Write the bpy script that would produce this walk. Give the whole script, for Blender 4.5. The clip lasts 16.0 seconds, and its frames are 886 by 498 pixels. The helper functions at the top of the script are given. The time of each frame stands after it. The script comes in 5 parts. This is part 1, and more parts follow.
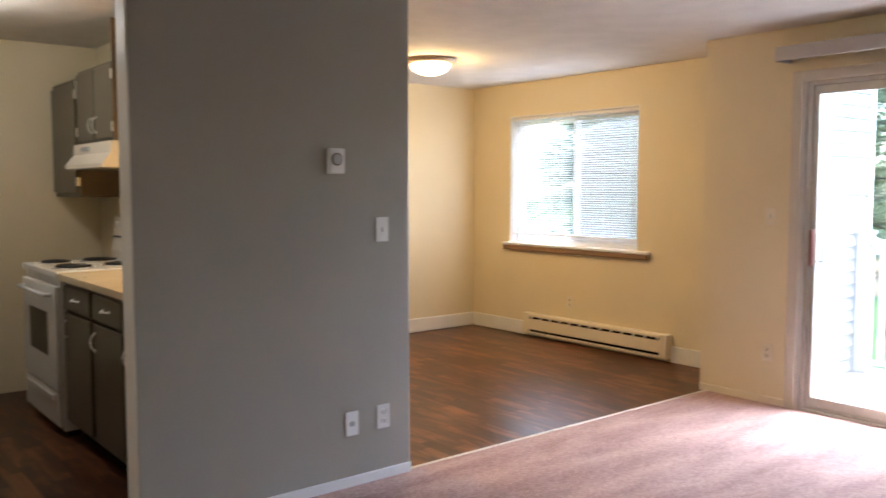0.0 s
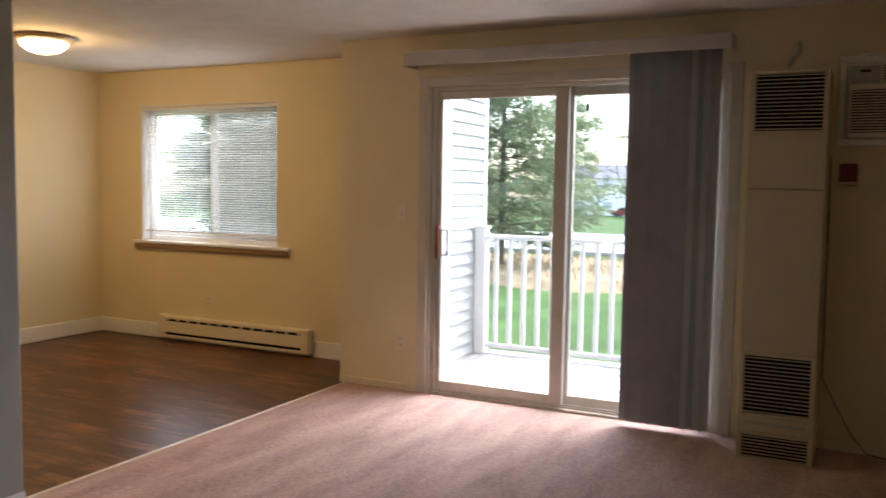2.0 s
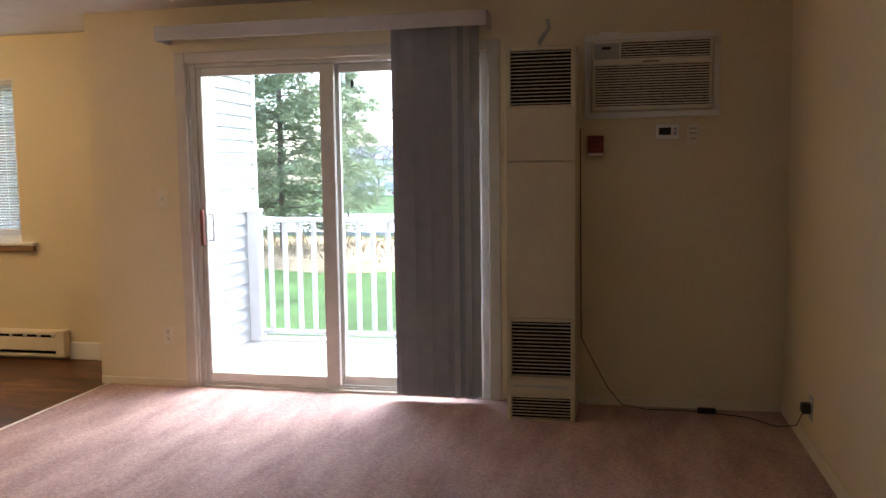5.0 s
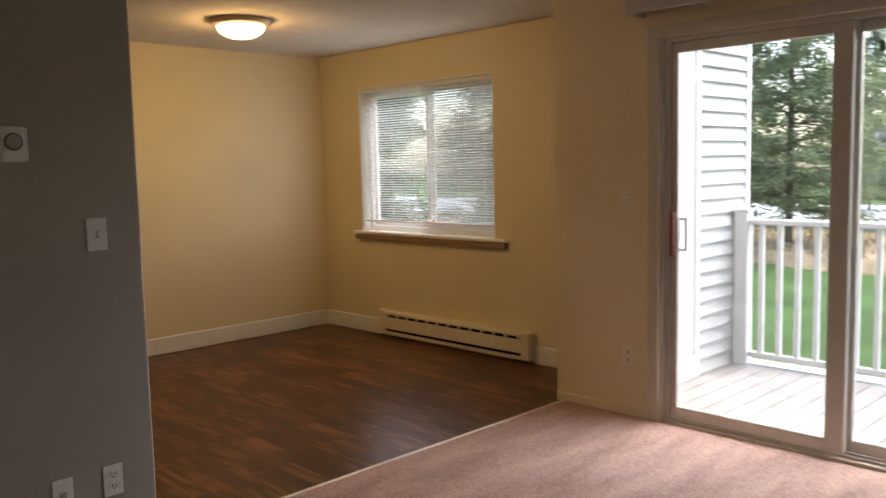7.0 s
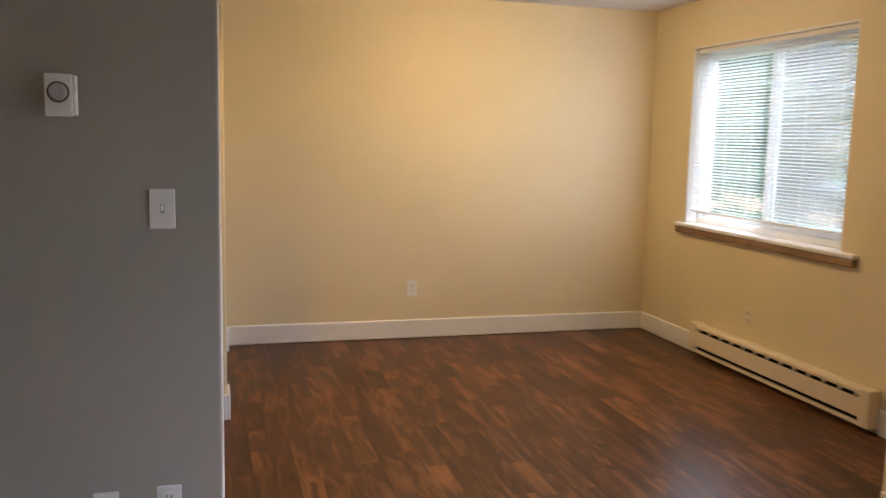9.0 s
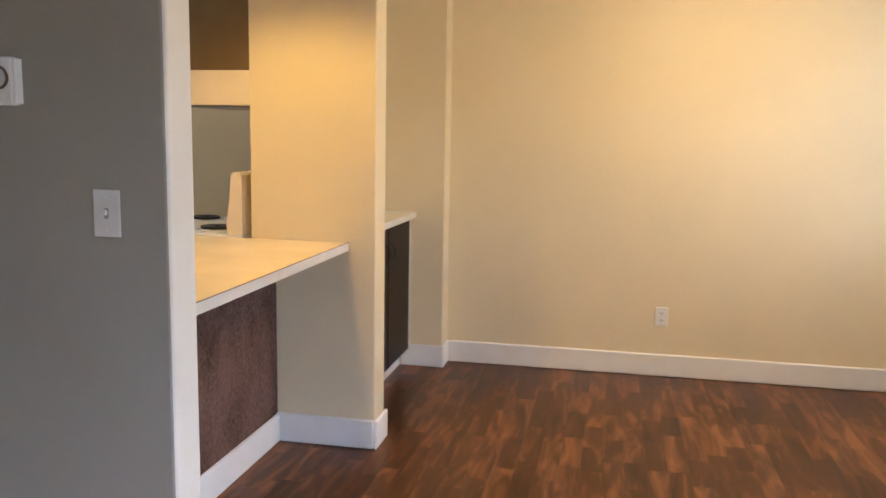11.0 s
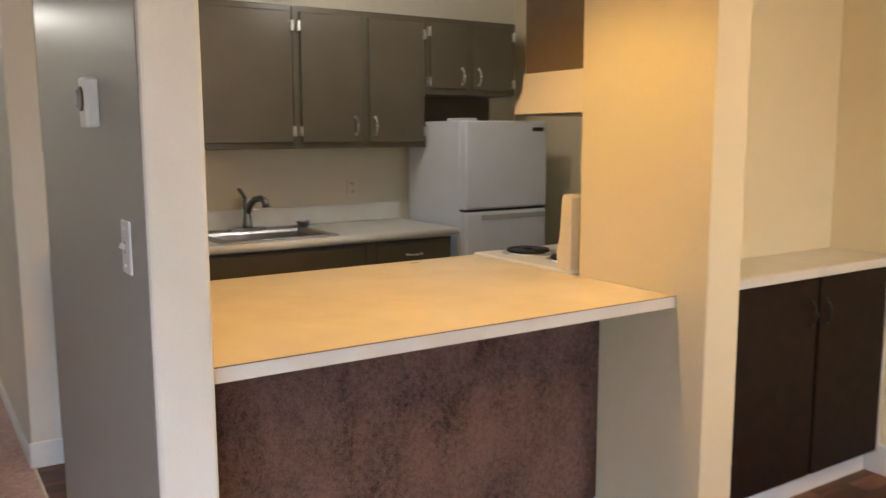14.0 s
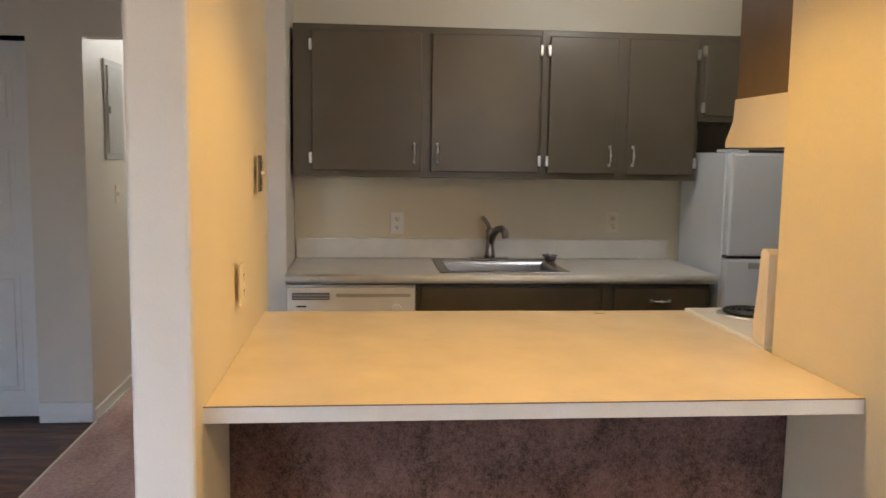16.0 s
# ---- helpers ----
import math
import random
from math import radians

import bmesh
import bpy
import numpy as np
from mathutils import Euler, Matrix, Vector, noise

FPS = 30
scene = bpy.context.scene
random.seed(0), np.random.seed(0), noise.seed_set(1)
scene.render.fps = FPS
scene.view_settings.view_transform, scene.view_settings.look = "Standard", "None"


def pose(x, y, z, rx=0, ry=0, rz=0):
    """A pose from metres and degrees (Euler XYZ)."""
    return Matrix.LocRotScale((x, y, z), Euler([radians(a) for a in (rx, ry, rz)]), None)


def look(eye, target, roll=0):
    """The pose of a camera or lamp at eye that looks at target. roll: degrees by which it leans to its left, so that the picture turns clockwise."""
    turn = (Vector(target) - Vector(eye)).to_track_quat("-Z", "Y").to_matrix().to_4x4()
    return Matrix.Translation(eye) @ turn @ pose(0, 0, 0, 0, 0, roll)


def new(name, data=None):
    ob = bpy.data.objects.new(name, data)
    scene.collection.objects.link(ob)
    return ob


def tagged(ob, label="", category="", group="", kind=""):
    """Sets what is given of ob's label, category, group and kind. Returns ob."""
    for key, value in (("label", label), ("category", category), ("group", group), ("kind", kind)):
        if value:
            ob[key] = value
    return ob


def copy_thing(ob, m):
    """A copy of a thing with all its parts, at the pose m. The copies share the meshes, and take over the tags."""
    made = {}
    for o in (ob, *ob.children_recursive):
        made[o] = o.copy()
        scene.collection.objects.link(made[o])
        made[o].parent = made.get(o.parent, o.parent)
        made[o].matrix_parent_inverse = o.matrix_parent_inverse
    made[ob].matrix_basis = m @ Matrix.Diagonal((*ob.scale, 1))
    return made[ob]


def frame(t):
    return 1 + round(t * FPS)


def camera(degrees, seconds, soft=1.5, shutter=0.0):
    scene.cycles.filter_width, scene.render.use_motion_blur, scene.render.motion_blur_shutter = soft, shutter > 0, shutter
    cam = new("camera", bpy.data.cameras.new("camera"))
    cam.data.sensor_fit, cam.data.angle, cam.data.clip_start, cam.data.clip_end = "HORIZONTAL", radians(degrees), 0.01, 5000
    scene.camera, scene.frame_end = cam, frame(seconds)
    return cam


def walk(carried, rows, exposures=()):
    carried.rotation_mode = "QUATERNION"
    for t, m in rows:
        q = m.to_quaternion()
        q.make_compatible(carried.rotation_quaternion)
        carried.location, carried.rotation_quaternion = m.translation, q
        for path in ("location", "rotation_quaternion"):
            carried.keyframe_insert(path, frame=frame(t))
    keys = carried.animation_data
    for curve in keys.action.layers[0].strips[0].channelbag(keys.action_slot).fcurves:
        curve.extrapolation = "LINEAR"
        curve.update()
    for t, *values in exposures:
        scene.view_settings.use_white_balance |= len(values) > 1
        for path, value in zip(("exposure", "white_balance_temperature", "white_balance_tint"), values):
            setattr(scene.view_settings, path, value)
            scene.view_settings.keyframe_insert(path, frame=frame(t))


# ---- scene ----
cam = camera(56.0, 16.0, shutter=0.4)
PATH = [
    (0, (0.074, 0.131, 1.405), (1.33, 1.68, 1.259), -0.0),
    (0.5, (0.094, 0.165, 1.419), (1.539, 1.541, 1.286), 0.3),
    (1, (0.1, 0.165, 1.416), (1.696, 1.364, 1.282), 0.4),
    (1.5, (0.148, 0.18, 1.402), (1.838, 1.24, 1.264), 0.4),
    (2, (0.139, 0.177, 1.402), (1.923, 1.069, 1.254), 0.9),
    (2.5, (0.148, 0.182, 1.403), (2.021, 0.865, 1.249), 1.2),
    (3, (0.15, 0.182, 1.403), (2.085, 0.661, 1.241), 1.3),
    (3.2, (0.15, 0.182, 1.403), (2.101, 0.59, 1.244), 1.7),
    (5.3, (0.294, 0.124, 1.371), (2.237, 0.556, 1.173), -1.5),
    (5.5, (0.351, 0.141, 1.362), (2.256, 0.718, 1.166), -2.1),
    (6, (0.52, 0.212, 1.396), (2.268, 1.159, 1.181), -3.1),
    (6.5, (0.809, 0.29, 1.403), (2.365, 1.527, 1.184), -2.9),
    (7, (1.138, 0.416, 1.426), (2.535, 1.834, 1.226), -1.3),
    (7.5, (1.468, 0.496, 1.409), (2.665, 2.08, 1.168), 0.6),
    (8, (1.799, 0.587, 1.412), (2.755, 2.318, 1.117), 1.1),
    (8.5, (2.146, 0.712, 1.448), (2.899, 2.543, 1.162), 1.1),
    (9, (2.471, 0.831, 1.431), (3.006, 2.741, 1.168), 1.3),
    (9.2, (2.621, 0.857, 1.43), (3.035, 2.796, 1.168), 1.3),
    (11.3, (3.667, 1.694, 1.419), (3.129, 3.6, 1.14), 0.5),
    (11.5, (3.743, 1.782, 1.419), (3.103, 3.657, 1.146), 0.1),
    (12, (3.892, 2.001, 1.438), (2.999, 3.769, 1.162), -0.6),
    (12.5, (4.065, 2.229, 1.434), (2.906, 3.835, 1.154), -0.0),
    (13, (4.165, 2.471, 1.423), (2.825, 3.927, 1.132), -0.3),
    (13.5, (4.185, 2.746, 1.44), (2.693, 4.047, 1.153), -0.3),
    (14, (4.198, 2.979, 1.45), (2.537, 4.058, 1.176), -0.2),
    (14.5, (4.234, 3.242, 1.449), (2.425, 4.057, 1.196), 0.8),
    (15, (4.233, 3.463, 1.448), (2.342, 4.064, 1.199), 1.0),
    (15.5, (4.197, 3.682, 1.482), (2.246, 4.061, 1.253), 1.2),
    (16, (4.21, 3.851, 1.487), (2.232, 4.042, 1.263), 0.9),
]
walk(cam, [(t, look(eye, target, roll)) for t, eye, target, roll in PATH],
     exposures=[(t, stops, kelvin, 12) for t, stops, kelvin in (
         (0, 3.85, 5450), (0.5, 3.35, 5300), (1, 3.0, 5450), (1.5, 2.98, 5800), (2, 3.0, 6150), (3, 3.08, 6450), (5.5, 3.4, 5700),
         (6, 3.05, 5900), (6.5, 2.8, 6200), (7, 2.47, 6500), (7.5, 2.65, 6600), (8, 2.95, 6550), (8.5, 3.2, 6200), (9, 3.42, 5600),
         (11.5, 3.85, 5300), (12.5, 3.88, 5300), (13.5, 3.68, 5650), (14, 3.7, 5600), (15, 3.72, 5250), (16, 3.62, 5400))])

# ---- daylight: overcast sky ----
world = bpy.data.worlds.new("overcast_sky")
scene.world = world
world.use_nodes = True
wn = world.node_tree.nodes
wl = world.node_tree.links
sky = wn.new("ShaderNodeTexSky")
sky.sky_type = "NISHITA"
sky.sun_disc = False
sky.sun_elevation = radians(60)
sky.sun_rotation = radians(119)
sky.air_density = 1.0
sky.dust_density = 3.0
sky.ozone_density = 0.6
wl.new(sky.outputs[0], wn["Background"].inputs[0])
wn["Background"].inputs[1].default_value = 0.15
sun_data = bpy.data.lights.new("sun", "SUN")
sun_data.energy, sun_data.angle, sun_data.color = 0.6, radians(90), (1.0, 0.97, 0.93)
sun = new("sun", sun_data)
sun.matrix_world = look((10, -5.5, 20), (0, 0, 0))


def bulb(name, place, watts, colour, size):
    data = bpy.data.lights.new(name, "POINT")
    data.energy, data.color, data.shadow_soft_size = watts, colour, size
    ob = new(name, data)
    ob.location = place
    return ob


def opening_light(name, place, width, height, watts):
    """The sky's light in an opening, shining along -x into the room."""
    data = bpy.data.lights.new(name, "AREA")
    data.shape, data.size, data.size_y = "RECTANGLE", width, height
    data.energy, data.color = watts, (0.91, 0.955, 1.0)
    ob = new(name, data)
    ob.matrix_world = look(place, (place[0] - 1, place[1], place[2]))
    return ob


opening_light("window_daylight", (5.707, 5.26, 1.52), 1.46, 1.05, 1.0)
opening_light("door_daylight", (5.09, 2.03, 1.04), 1.28, 1.85, 0.25)
WARM, COOL = (1.0, 0.55, 0.115), (1.0, 0.88, 0.66)
LAMP = (4.13, 5.29)
CEIL = 2.40
bulb("dining_bulb", (LAMP[0], LAMP[1], CEIL - 0.11), 1.7, (1.0, 0.57, 0.16), 0.06)
bowl_data = bpy.data.lights.new("dining_bowl", "AREA")
bowl_data.shape, bowl_data.size, bowl_data.energy, bowl_data.color = "DISK", 0.28, 0.9, (1.0, 0.60, 0.20)
bowl_light = new("dining_bowl", bowl_data)
bowl_light.location = (LAMP[0], LAMP[1], CEIL - 0.13)
bar_data = bpy.data.lights.new("bar_downlight", "SPOT")
bar_data.energy, bar_data.color, bar_data.shadow_soft_size = 5.2, WARM, 0.05
bar_data.spot_size, bar_data.spot_blend = radians(124), 0.5
bar_light = new("bar_downlight", bar_data)
bar_light.location = (2.25, 4.30, CEIL - 0.02)
bulb("hall_bulb", (-2.1, 2.93, CEIL - 0.11), 1.5, COOL, 0.06)
bulb("kitchen_bulb", (0.85, 5.0, CEIL - 0.11), 0.6, (1.0, 0.78, 0.48), 0.06)


# ---- materials ----
def surf(name, colour, rough=0.5, metal=0.0, var=0.08, scale=6.0, bump=0.0, bscale=120.0, spec=0.5, fine=0.0, rvar=0.0):
    """Principled surface with variation at two scales and fine relief, in metres."""
    m = bpy.data.materials.new(name)
    m.use_nodes = True
    nt, n = m.node_tree, m.node_tree.nodes
    p = n["Principled BSDF"]
    p.inputs["Roughness"].default_value = rough
    p.inputs["Metallic"].default_value = metal
    p.inputs["Specular IOR Level"].default_value = spec
    geo = n.new("ShaderNodeNewGeometry")
    big = n.new("ShaderNodeTexNoise")
    big.inputs["Scale"].default_value, big.inputs["Detail"].default_value = scale, 6
    nt.links.new(geo.outputs["Position"], big.inputs["Vector"])
    ramp = n.new("ShaderNodeMapRange")
    ramp.inputs[1].default_value, ramp.inputs[2].default_value = 0.3, 0.7
    ramp.inputs[3].default_value, ramp.inputs[4].default_value = 1 - var, 1 + var
    nt.links.new(big.outputs[0], ramp.inputs[0])
    small = n.new("ShaderNodeTexNoise")
    small.inputs["Scale"].default_value, small.inputs["Detail"].default_value = bscale, 3
    nt.links.new(geo.outputs["Position"], small.inputs["Vector"])
    grain = n.new("ShaderNodeMapRange")
    grain.inputs[1].default_value, grain.inputs[2].default_value = 0.3, 0.7
    grain.inputs[3].default_value, grain.inputs[4].default_value = 1 - fine, 1 + fine
    nt.links.new(small.outputs[0], grain.inputs[0])
    mul = n.new("ShaderNodeMath")
    mul.operation = "MULTIPLY"
    nt.links.new(ramp.outputs[0], mul.inputs[0])
    nt.links.new(grain.outputs[0], mul.inputs[1])
    tint = n.new("ShaderNodeVectorMath")
    tint.operation = "SCALE"
    tint.inputs[0].default_value = colour
    nt.links.new(mul.outputs[0], tint.inputs["Scale"])
    nt.links.new(tint.outputs[0], p.inputs["Base Color"])
    if rvar:
        rr = n.new("ShaderNodeMapRange")
        rr.inputs[3].default_value, rr.inputs[4].default_value = max(0.02, rough - rvar), rough + rvar
        nt.links.new(big.outputs[0], rr.inputs[0])
        nt.links.new(rr.outputs[0], p.inputs["Roughness"])
    if bump:
        b = n.new("ShaderNodeBump")
        b.inputs["Strength"].default_value, b.inputs["Distance"].default_value = bump, 0.004
        nt.links.new(small.outputs[0], b.inputs["Height"])
        nt.links.new(b.outputs[0], p.inputs["Normal"])
    return m


def glow(name, colour, strength):
    m = surf(name, colour, 0.4)
    p = m.node_tree.nodes["Principled BSDF"]
    p.inputs["Emission Color"].default_value = (*colour, 1)
    p.inputs["Emission Strength"].default_value = strength
    return m


def carpet_material(name, dark, light, pile_scale=65, drift=0.45, low=0.53, high=0.92):
    m = surf(name, light, 0.95, var=0.0, bump=0.0, spec=0.1)
    nt, n = m.node_tree, m.node_tree.nodes
    p = n["Principled BSDF"]
    geo = n.new("ShaderNodeNewGeometry")
    tufts = n.new("ShaderNodeTexNoise")
    tufts.inputs["Scale"].default_value, tufts.inputs["Detail"].default_value = 210, 2
    tread = n.new("ShaderNodeTexNoise")
    tread.inputs["Scale"].default_value, tread.inputs["Detail"].default_value, tread.inputs["Distortion"].default_value = 3.5, 6, 0.3
    pile = n.new("ShaderNodeTexNoise")
    pile.inputs["Scale"].default_value, pile.inputs["Detail"].default_value = pile_scale, 4
    sweep = n.new("ShaderNodeMapping")
    sweep.inputs["Rotation"].default_value = (0, 0, 0.6)
    sweep.inputs["Scale"].default_value = (0.45, 1.7, 1)
    nt.links.new(geo.outputs["Position"], sweep.inputs["Vector"])
    nt.links.new(sweep.outputs[0], tread.inputs["Vector"])
    for tex in (tufts, pile):
        nt.links.new(geo.outputs["Position"], tex.inputs["Vector"])
    blend = n.new("ShaderNodeMath")
    blend.operation = "ADD"
    half = n.new("ShaderNodeMath")
    half.operation = "MULTIPLY"
    half.inputs[1].default_value = drift
    nt.links.new(tread.outputs[0], half.inputs[0])
    fibre = n.new("ShaderNodeMix")
    fibre.inputs[0].default_value = 0.5
    nt.links.new(tufts.outputs[0], fibre.inputs[2])
    nt.links.new(pile.outputs[0], fibre.inputs[3])
    nt.links.new(fibre.outputs[0], blend.inputs[0])
    nt.links.new(half.outputs[0], blend.inputs[1])
    ramp = n.new("ShaderNodeValToRGB")
    ramp.color_ramp.elements[0].position, ramp.color_ramp.elements[1].position = low, high
    ramp.color_ramp.elements[0].color, ramp.color_ramp.elements[1].color = (*dark, 1), (*light, 1)
    sc = n.new("ShaderNodeMath")
    sc.operation = "MULTIPLY"
    sc.inputs[1].default_value = 1.0
    nt.links.new(blend.outputs[0], sc.inputs[0])
    nt.links.new(sc.outputs[0], ramp.inputs[0])
    nt.links.new(ramp.outputs[0], p.inputs["Base Color"])
    b = n.new("ShaderNodeBump")
    b.inputs["Strength"].default_value, b.inputs["Distance"].default_value = 0.6, 0.006
    nt.links.new(blend.outputs[0], b.inputs["Height"])
    nt.links.new(b.outputs[0], p.inputs["Normal"])
    return m


def plank_material(name, tones, rough, axis="y"):
    """Wood-print vinyl: the tone changes from plank to plank, with grain along the plank."""
    m = bpy.data.materials.new(name)
    m.use_nodes = True
    nt, n = m.node_tree, m.node_tree.nodes
    p = n["Principled BSDF"]
    geo = n.new("ShaderNodeNewGeometry")
    info = n.new("ShaderNodeObjectInfo")
    pick = n.new("ShaderNodeMath")
    pick.operation = "ADD"
    nt.links.new(info.outputs["Random"], pick.inputs[0])
    nt.links.new(geo.outputs["Random Per Island"], pick.inputs[1])
    wrap = n.new("ShaderNodeMath")
    wrap.operation = "FRACT"
    nt.links.new(pick.outputs[0], wrap.inputs[0])
    shift = n.new("ShaderNodeVectorMath")
    shift.operation = "MULTIPLY"
    shift.inputs[1].default_value = (15, 2.4, 10) if axis == "y" else (2.4, 15, 10)
    nt.links.new(geo.outputs["Position"], shift.inputs[0])
    off = n.new("ShaderNodeVectorMath")
    off.operation = "ADD"
    nt.links.new(shift.outputs[0], off.inputs[0])
    spread = n.new("ShaderNodeMath")
    spread.operation = "MULTIPLY"
    spread.inputs[1].default_value = 37.0
    nt.links.new(wrap.outputs[0], spread.inputs[0])
    nt.links.new(spread.outputs[0], off.inputs[1])
    grain = n.new("ShaderNodeTexNoise")
    grain.inputs["Scale"].default_value, grain.inputs["Detail"].default_value, grain.inputs["Distortion"].default_value = 1.0, 7, 1.0
    nt.links.new(off.outputs[0], grain.inputs["Vector"])
    mixf = n.new("ShaderNodeMath")
    mixf.operation = "MULTIPLY_ADD"
    mixf.inputs[1].default_value = 0.22
    nt.links.new(wrap.outputs[0], mixf.inputs[0])
    gs = n.new("ShaderNodeMath")
    gs.operation = "MULTIPLY"
    gs.inputs[1].default_value = 1.2
    nt.links.new(grain.outputs[0], gs.inputs[0])
    nt.links.new(gs.outputs[0], mixf.inputs[2])
    ramp = n.new("ShaderNodeValToRGB")
    ramp.color_ramp.elements[0].position, ramp.color_ramp.elements[1].position = 0.40, 1.0
    ramp.color_ramp.elements[0].color, ramp.color_ramp.elements[1].color = (*tones[0], 1), (*tones[2], 1)
    mid = ramp.color_ramp.elements.new(0.70)
    mid.color = (*tones[1], 1)
    nt.links.new(mixf.outputs[0], ramp.inputs[0])
    nt.links.new(ramp.outputs[0], p.inputs["Base Color"])
    p.inputs["Roughness"].default_value = rough
    p.inputs["Specular IOR Level"].default_value = 0.22
    rr = n.new("ShaderNodeMapRange")
    rr.inputs[3].default_value, rr.inputs[4].default_value = rough - 0.06, rough + 0.10
    nt.links.new(grain.outputs[0], rr.inputs[0])
    nt.links.new(rr.outputs[0], p.inputs["Roughness"])
    b = n.new("ShaderNodeBump")
    b.inputs["Strength"].default_value, b.inputs["Distance"].default_value = 0.06, 0.001
    nt.links.new(grain.outputs[0], b.inputs["Height"])
    nt.links.new(b.outputs[0], p.inputs["Normal"])
    return m


def pane_material(name):
    m = bpy.data.materials.new(name)
    m.use_nodes = True
    nt, n = m.node_tree, m.node_tree.nodes
    n.remove(n["Principled BSDF"])
    clear = n.new("ShaderNodeBsdfTransparent")
    clear.inputs[0].default_value = (0.96, 0.975, 0.97, 1)
    gloss = n.new("ShaderNodeBsdfGlossy")
    gloss.inputs["Roughness"].default_value = 0.02
    facing = n.new("ShaderNodeLayerWeight")
    facing.inputs[0].default_value = 0.5
    steep = n.new("ShaderNodeMath")
    steep.operation = "POWER"
    steep.inputs[1].default_value = 4.0
    nt.links.new(facing.outputs["Facing"], steep.inputs[0])
    fres = n.new("ShaderNodeMapRange")
    fres.inputs[3].default_value, fres.inputs[4].default_value = 0.035, 0.7
    nt.links.new(steep.outputs[0], fres.inputs[0])
    mix = n.new("ShaderNodeMixShader")
    nt.links.new(fres.outputs[0], mix.inputs[0])
    nt.links.new(clear.outputs[0], mix.inputs[1])
    nt.links.new(gloss.outputs[0], mix.inputs[2])
    nt.links.new(mix.outputs[0], n["Material Output"].inputs[0])
    return m


CREAM = surf("cream_wall_paint", (0.745, 0.645, 0.43), 0.55, var=0.03, scale=1.6, bump=0.12, bscale=140, fine=0.015, spec=0.35)
GREIGE = surf("greige_satin_wall_paint", (0.375, 0.352, 0.295), 0.36, var=0.03, scale=1.5, bump=0.08, bscale=140, fine=0.015)
PALE = surf("pale_wall_paint", (0.71, 0.665, 0.575), 0.5, var=0.03, scale=1.5, bump=0.1, bscale=140, fine=0.015, spec=0.35)
KITCHENWALL = surf("soft_cream_kitchen_paint", (0.70, 0.645, 0.50), 0.5, var=0.03, scale=1.5, bump=0.1, bscale=140, fine=0.015, spec=0.35)
CEILING = surf("ceiling_texture_paint", (0.72, 0.68, 0.62), 0.9, var=0.05, scale=5, bump=0.7, bscale=70, fine=0.05, spec=0.1)
TRIM = surf("white_trim_paint", (0.80, 0.79, 0.76), 0.38, var=0.03, scale=8, bump=0.03, bscale=60)
CREAMTRIM = surf("cream_trim_paint", (0.76, 0.68, 0.52), 0.42, var=0.03, scale=8)
CARPET = carpet_material("rose_beige_carpet", (0.33, 0.215, 0.185), (0.67, 0.48, 0.425), 65, 0.55, 0.58, 0.98)
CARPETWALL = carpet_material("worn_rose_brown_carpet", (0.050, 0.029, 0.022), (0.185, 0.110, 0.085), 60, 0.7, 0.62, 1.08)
PLANK = plank_material("walnut_vinyl_plank", ((0.030, 0.0125, 0.007), (0.084, 0.033, 0.0145), (0.25, 0.108, 0.047)), 0.30)
VINYL = surf("dark_vinyl_backing", (0.03, 0.018, 0.013), 0.5, var=0.2)
TAUPE = surf("taupe_satin_cabinet_paint", (0.112, 0.093, 0.063), 0.32, var=0.07, scale=5, spec=0.35, bump=0.05, bscale=90)
ESPRESSO = surf("espresso_stained_wood", (0.019, 0.011, 0.008), 0.42, var=0.3, scale=14, spec=0.12, bump=0.1, bscale=80)
BROWNSIDE = surf("brown_laminate_panel", (0.145, 0.098, 0.046), 0.5, var=0.1, scale=9)
COUNTER = surf("cream_laminate_counter", (0.76, 0.635, 0.42), 0.26, var=0.07, scale=5, bscale=220)
COUNTERW = surf("pale_laminate_counter", (0.66, 0.64, 0.58), 0.32, var=0.06, scale=9, fine=0.03, bscale=200)
ENAMEL = surf("white_enamel", (0.80, 0.79, 0.76), 0.22, var=0.02, scale=6)
ALMOND = surf("almond_enamel", (0.76, 0.68, 0.55), 0.28, var=0.03, scale=6)
FRIDGE = surf("white_textured_enamel", (0.66, 0.69, 0.72), 0.36, var=0.02, scale=5, bump=0.12, bscale=260)
PLASTIC = surf("white_plastic", (0.80, 0.79, 0.75), 0.4, var=0.02, scale=20)
GREYPLASTIC = surf("grey_plastic", (0.42, 0.42, 0.40), 0.45, var=0.04, scale=20)
BLACK = surf("black_plastic", (0.012, 0.012, 0.012), 0.4, var=0.1, scale=20)
# Near-black for recesses, with their shade put into the colour.
SHADEBLACK = surf("recess_shade_black", (0.006, 0.005, 0.005), 0.9, var=0.1, spec=0.1)
CHROME = surf("brushed_nickel", (0.88, 0.86, 0.82), 0.28, 1.0, var=0.05, scale=30)
STEEL = surf("brushed_stainless_steel", (0.30, 0.29, 0.28), 0.33, 1.0, var=0.08, scale=25, bump=0.05, bscale=200)
BRASS = surf("antique_brass", (0.20, 0.14, 0.08), 0.4, 1.0, var=0.1, scale=30)
COIL = surf("burner_coil_iron", (0.015, 0.015, 0.016), 0.5, 0.3, var=0.2, scale=30)
FURNACE = surf("beige_furnace_enamel", (0.56, 0.50, 0.345), 0.42, var=0.04, scale=5, bump=0.05, bscale=90)
ACBODY = surf("aged_ivory_plastic", (0.74, 0.69, 0.58), 0.45, var=0.05, scale=10)
RED = surf("red_plastic", (0.20, 0.022, 0.018), 0.4, var=0.06, scale=20)
